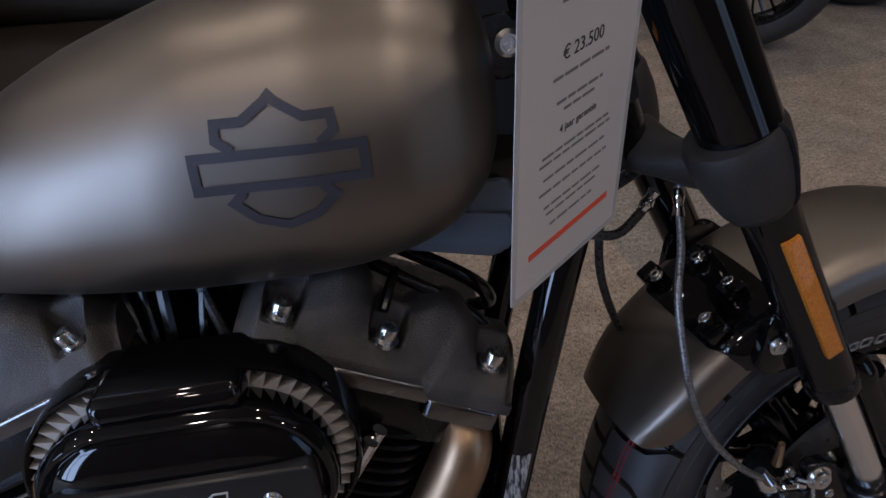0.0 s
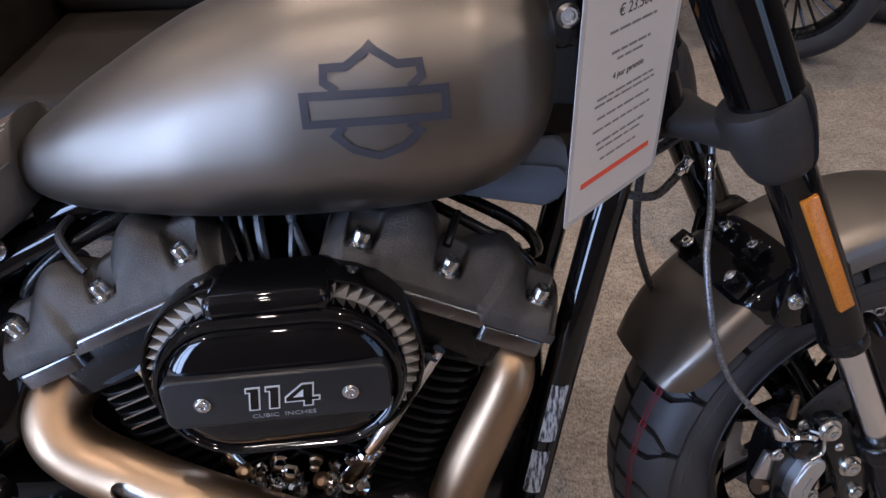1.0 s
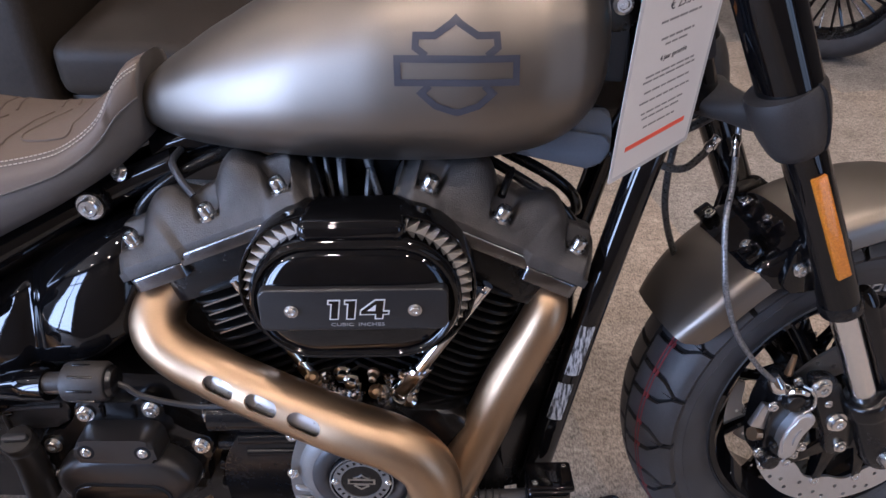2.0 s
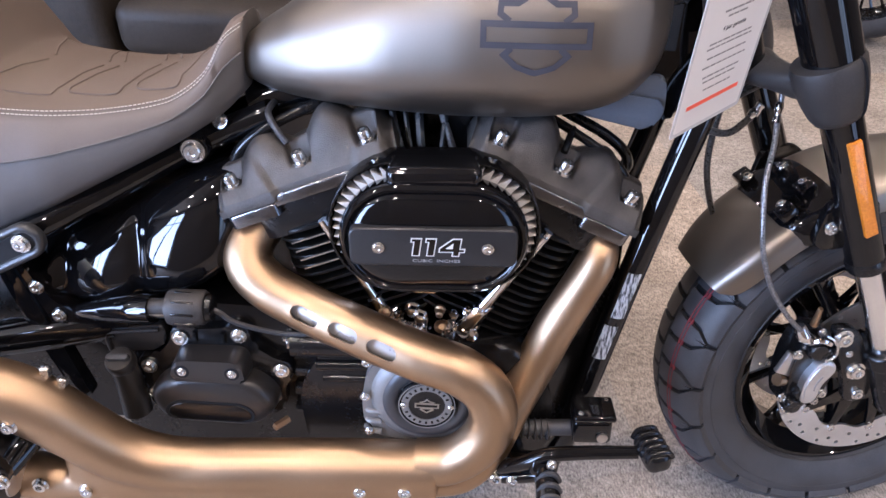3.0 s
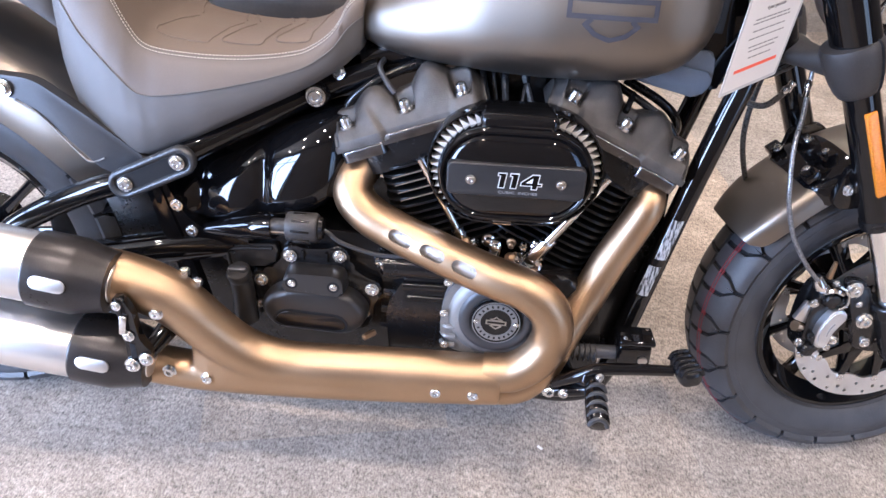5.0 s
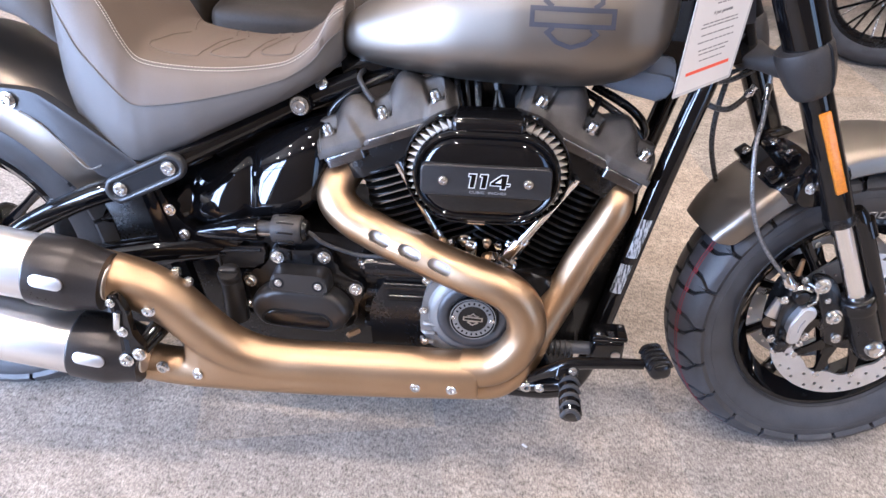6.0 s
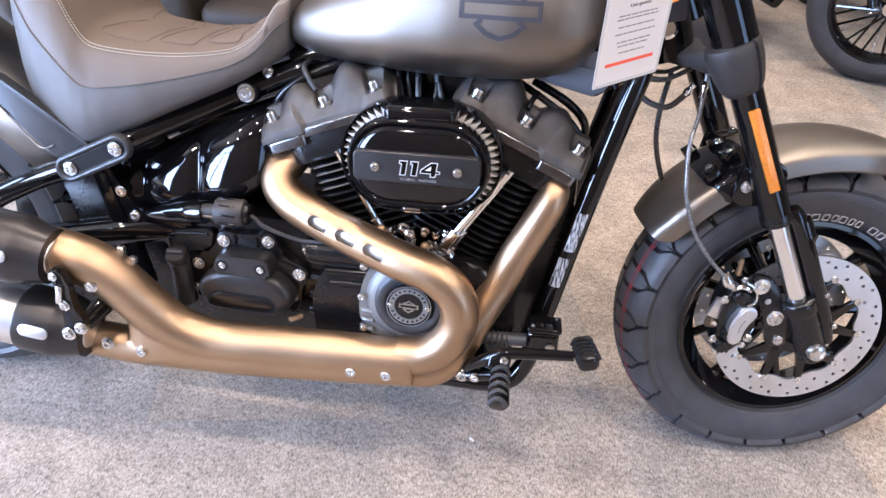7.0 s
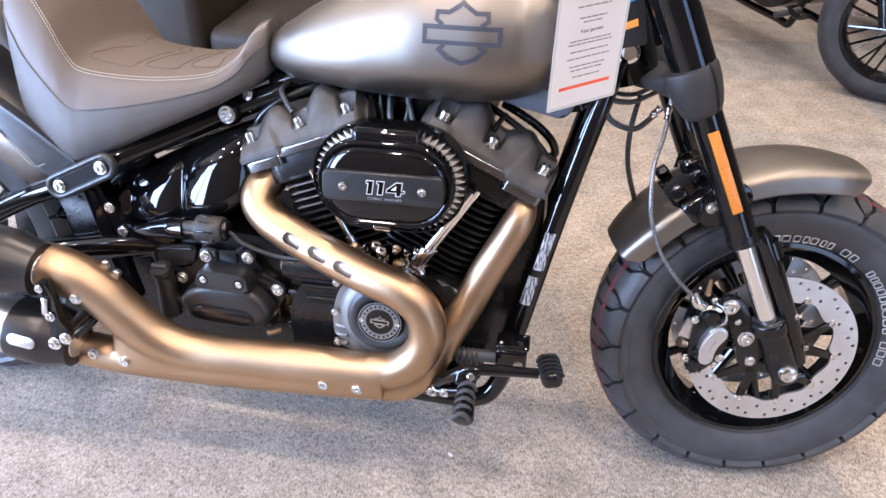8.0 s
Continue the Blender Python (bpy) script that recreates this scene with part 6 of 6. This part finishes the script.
# price tag on a cord
tag = thing("price_tag", "white laminated price sheet hanging from the handlebar area", "price tag")
TW, TH = 0.122, 0.215
TAG = Matrix.Translation((0.152, 0.413, 0.924)) @ pose(0, 0, 0, 0, 0, 42) @ pose(0, 0, 0, 90, -1, 0)
tag.matrix_world = TAG
part("sheet", prism(rounded(TW, TH, 0.003), -0.0006, 0.0, None), PAPER, tag)
bm = bmesh.new()
prism([(-0.048, -0.083), (0.048, -0.083), (0.048, -0.078), (-0.048, -0.078)], 0, 0.0003, None, bm=bm)
part("red_rule", bm, REDINK, tag, "red-orange printed rule")
random.seed(5)
rows = [(0.090, 0.03, 0.003), (0.080, 0.05, 0.002), (0.036, 0.06, 0.002), (0.020, 0.05, 0.002), (0.014, 0.034, 0.0018), (-0.012, 0.075, 0.0018), (-0.017, 0.08, 0.0018), (-0.028, 0.07, 0.0018), (-0.038, 0.078, 0.0018), (-0.050, 0.066, 0.0018), (-0.056, 0.06, 0.0018), (-0.066, 0.05, 0.0018)]
for z, w, h in rows:
    x = -w / 2
    while x < w / 2:
        step = random.uniform(0.006, 0.014)
        part("printed_word", prism([(x, z), (min(x + step, w / 2), z), (min(x + step, w / 2), z + h), (x, z + h)], 0, 0.00025), GREYINK, tag)
        x += step + 0.002
tagged(text("€ 23.500", 0.012, pose(0, 0.05, 0.0002), INK, tag, "printed_price", 0.0001), "black printed price")
tagged(text("4 jaar garantie", 0.0072, pose(0, 0.002, 0.0002), INK, tag, "printed_line", 0.0001), "black printed line of words")
part("laminate_edge", skin(bmesh.new(), [[(x, y, z) for x, y in rounded(TW + a, TH + a, 0.004)] for a, z in ((0.010, -0.0005), (0.010, -0.0001), (0.0, -0.0001), (0.0, -0.0005))], False, True), LAMINATE, tag, "clear laminate border")
part("cord", tube([(0, TH / 2 - 0.008, 0.0), (0.004, TH / 2 + 0.03, -0.01), (0.02, TH / 2 + 0.075, -0.03)], 0.0012, 6, 5), CABLE, tag)

hang = thing("hang_tag", "black card hang tag with blue band and orange mark", "hang tag", BIKE @ side(-0.068, 0.195, 0.918, 14))
part("card", prism(rounded(0.075, 0.12, 0.006), -0.0006, 0.0, None), CAPBLACK, hang)
part("blue_band", prism([(-0.0375, 0.0), (0.0375, 0.012), (0.0375, 0.032), (-0.0375, 0.02)], 0, 0.0003, None), BLUEINK, hang)
part("orange_mark", prism([(-0.006, -0.035), (0.026, -0.029), (0.026, -0.018), (-0.006, -0.024)], 0, 0.0003, None), ORANGEINK, hang)
part("cord", tube([(0, 0.055, 0.0), (0.0, 0.09, -0.01), (0.0, 0.13, -0.02)], 0.001, 6, 5), CABLE, hang)

# ---- sofa behind the motorcycle ----
sofa = thing("armchair", "black leather armchair with padded arms and seat cushion on the carpet", "armchair", pose(-1.02, 1.5, 0))
for x in (-0.15, 0.77):
    part("arm", block(0.28, 0.92, 0.64, pose(x, 0.44, 0.32), 0.05, segs=4), LEATHER, sofa)
part("seat_cushion", block(0.62, 0.72, 0.15, pose(0.31, 0.34, 0.375), 0.045, segs=4), LEATHER, sofa)
part("back_cushion", block(0.62, 0.24, 0.48, pose(0.31, 0.72, 0.66, -12), 0.06, segs=4), LEATHER, sofa)
part("base", block(0.64, 0.84, 0.27, pose(0.31, 0.46, 0.155), 0.02), LEATHER, sofa)
part("back", block(0.66, 0.16, 0.82, pose(0.31, 0.90, 0.43), 0.04, segs=3), LEATHER, sofa)

# ---- other motorcycles in the room ----
def plain_bike(m):
    b2 = thing("motorcycle", "black cruiser motorcycle with wire-spoked wheel on the carpet", "motorcycle", m, group="other motorcycles")
    for wx, st, nm in ((0.0, 38, "front_wheel"), (-1.6, 0, "rear_wheel")):
        q = pose(wx, 0, 0.32, 0, 0, st) @ pose(0, 0, 0, 90, 0, 0)
        hub = part(nm, lathe([(0.03, -0.06), (0.04, -0.05), (0.04, 0.05), (0.03, 0.06)], None, 20), CHROME, b2, "", q)
        hw = 0.065
        pr = [(0.225, -hw * 0.7), (0.26, -hw), (0.295, -hw * 0.9), (0.314, -hw * 0.5), (0.32, 0), (0.314, hw * 0.5), (0.295, hw * 0.9), (0.26, hw), (0.225, hw * 0.7)]
        part("tyre", lathe(pr, None, 56, closed=True), RUBBER, hub, angle=60)
        part("rim", lathe([(0.232, -0.05), (0.218, -0.046), (0.205, -0.02), (0.205, 0.02), (0.218, 0.046), (0.232, 0.05)], None, 48, closed=True), BLACK, hub)
        for k in range(32):
            a = 2 * math.pi * k / 32
            s = 0.035 if k % 2 else -0.035
            part("spoke", tube([(0.035 * math.cos(a + s * 8), 0.035 * math.sin(a + s * 8), s), (0.21 * math.cos(a), 0.21 * math.sin(a), s * 0.3)], 0.0055 if k % 4 else 0.0035, 6), GLOSS if k % 4 else BOLT, hub)
    part("engine", prism(soft([(-0.92, 0.24), (-0.62, 0.20), (-0.48, 0.28), (-0.46, 0.44), (-0.60, 0.56), (-0.86, 0.54), (-0.94, 0.40)], 0.06), -0.14, 0.14, side(0), 0.03, 3), BLACK, b2)
    part("engine_cover", lathe([(0.10, 0.13), (0.10, 0.16), (0.08, 0.18), (0.03, 0.185)], side(0, -0.60, 0.36), 28), CHROME, b2, "chrome engine cover")
    part("brake_pedal", tube([(-0.42, -0.20, 0.27), (-0.34, -0.22, 0.26), (-0.27, -0.23, 0.29)], 0.011, 10), BLACK, b2)
    for x, z in ((-0.84, 0.48), (-0.86, 0.32), (-0.72, 0.25), (-0.52, 0.30)):
        bolt(b2, (x, -0.142, z), size=1.8)
    for s in (-1, 1):
        part("cylinder", tube([(-0.70, 0, 0.45), (-0.70 + s * 0.14, 0, 0.74)], 0.085, 18), FINBLACK, b2)
        part("fork_leg", tube([(0.0, s * 0.1, 0.32), (-0.32, s * 0.1, 0.95)], 0.026, 16), BLACK, b2)
        part("frame_tube", tube([(-0.28, s * 0.04, 0.86), (-0.42, s * 0.09, 0.5), (-0.48, s * 0.10, 0.2), (-0.60, s * 0.1, 0.17), (-1.2, s * 0.1, 0.2), (-1.6, s * 0.12, 0.32)], 0.018, 12), GLOSS, b2)
    part("exhaust", tube([(-0.60, -0.13, 0.58), (-0.50, -0.19, 0.42), (-0.60, -0.20, 0.30), (-1.0, -0.21, 0.28), (-1.9, -0.22, 0.32)], [0.024, 0.026, 0.03, 0.045, 0.045], 16), CHROME, b2)
    part("foot_peg", tube([(-0.42, -0.14, 0.26), (-0.42, -0.27, 0.25)], 0.015), RUBBER, b2)
    part("fuel_tank", skin(bmesh.new(), [[(x, y, z) for y, z in superellipse(lo, hi, (lo + hi) / 2, w, 24)] for x, lo, hi, w in ((-0.98, 0.80, 0.83, 0.03), (-0.85, 0.76, 0.92, 0.10), (-0.6, 0.77, 1.0, 0.15), (-0.42, 0.82, 1.0, 0.14), (-0.34, 0.88, 0.96, 0.06))]), GLOSS, b2)
    part("seat", block(0.5, 0.28, 0.10, pose(-1.2, 0, 0.70), 0.04, segs=3), LEATHER, b2)
    part("front_fender", arc_fender(0, 0.32, 0.335, 0.07, 50, 140, 0.03, 20), GLOSS, b2)
    return b2


pb = plain_bike(pose(1.46, 2.61, 0, 0, 0, -60))
copy_thing(pb, pose(2.15, 2.95, 0, 0, 0, -60))

solid("paper_scrap", block(0.012, 0.005, 0.0016, None, 0.0006), PAPER, "tiny white scrap of paper lying on the carpet", "paper scrap", m=pose(-0.0055, 0.368, 0.0010, 0, 0, -35))

# ---- carpet tiles, laid last ----
own = bmesh.new()
bmesh.ops.create_grid(own, x_segments=1, y_segments=1, size=0.25)
tile_mesh = finish("carpet_tile", own, CARPET)
turn = pose(0.1, 0.2, 0, 0, 0, 12)
for i in range(-8, 9):
    for j in range(-6, 10):
        q = turn @ Matrix.Translation((0.5 * i, 0.5 * j, 0))
        ob = new("carpet_tile", tile_mesh)
        ob.parent = floor
        ob.matrix_basis = q
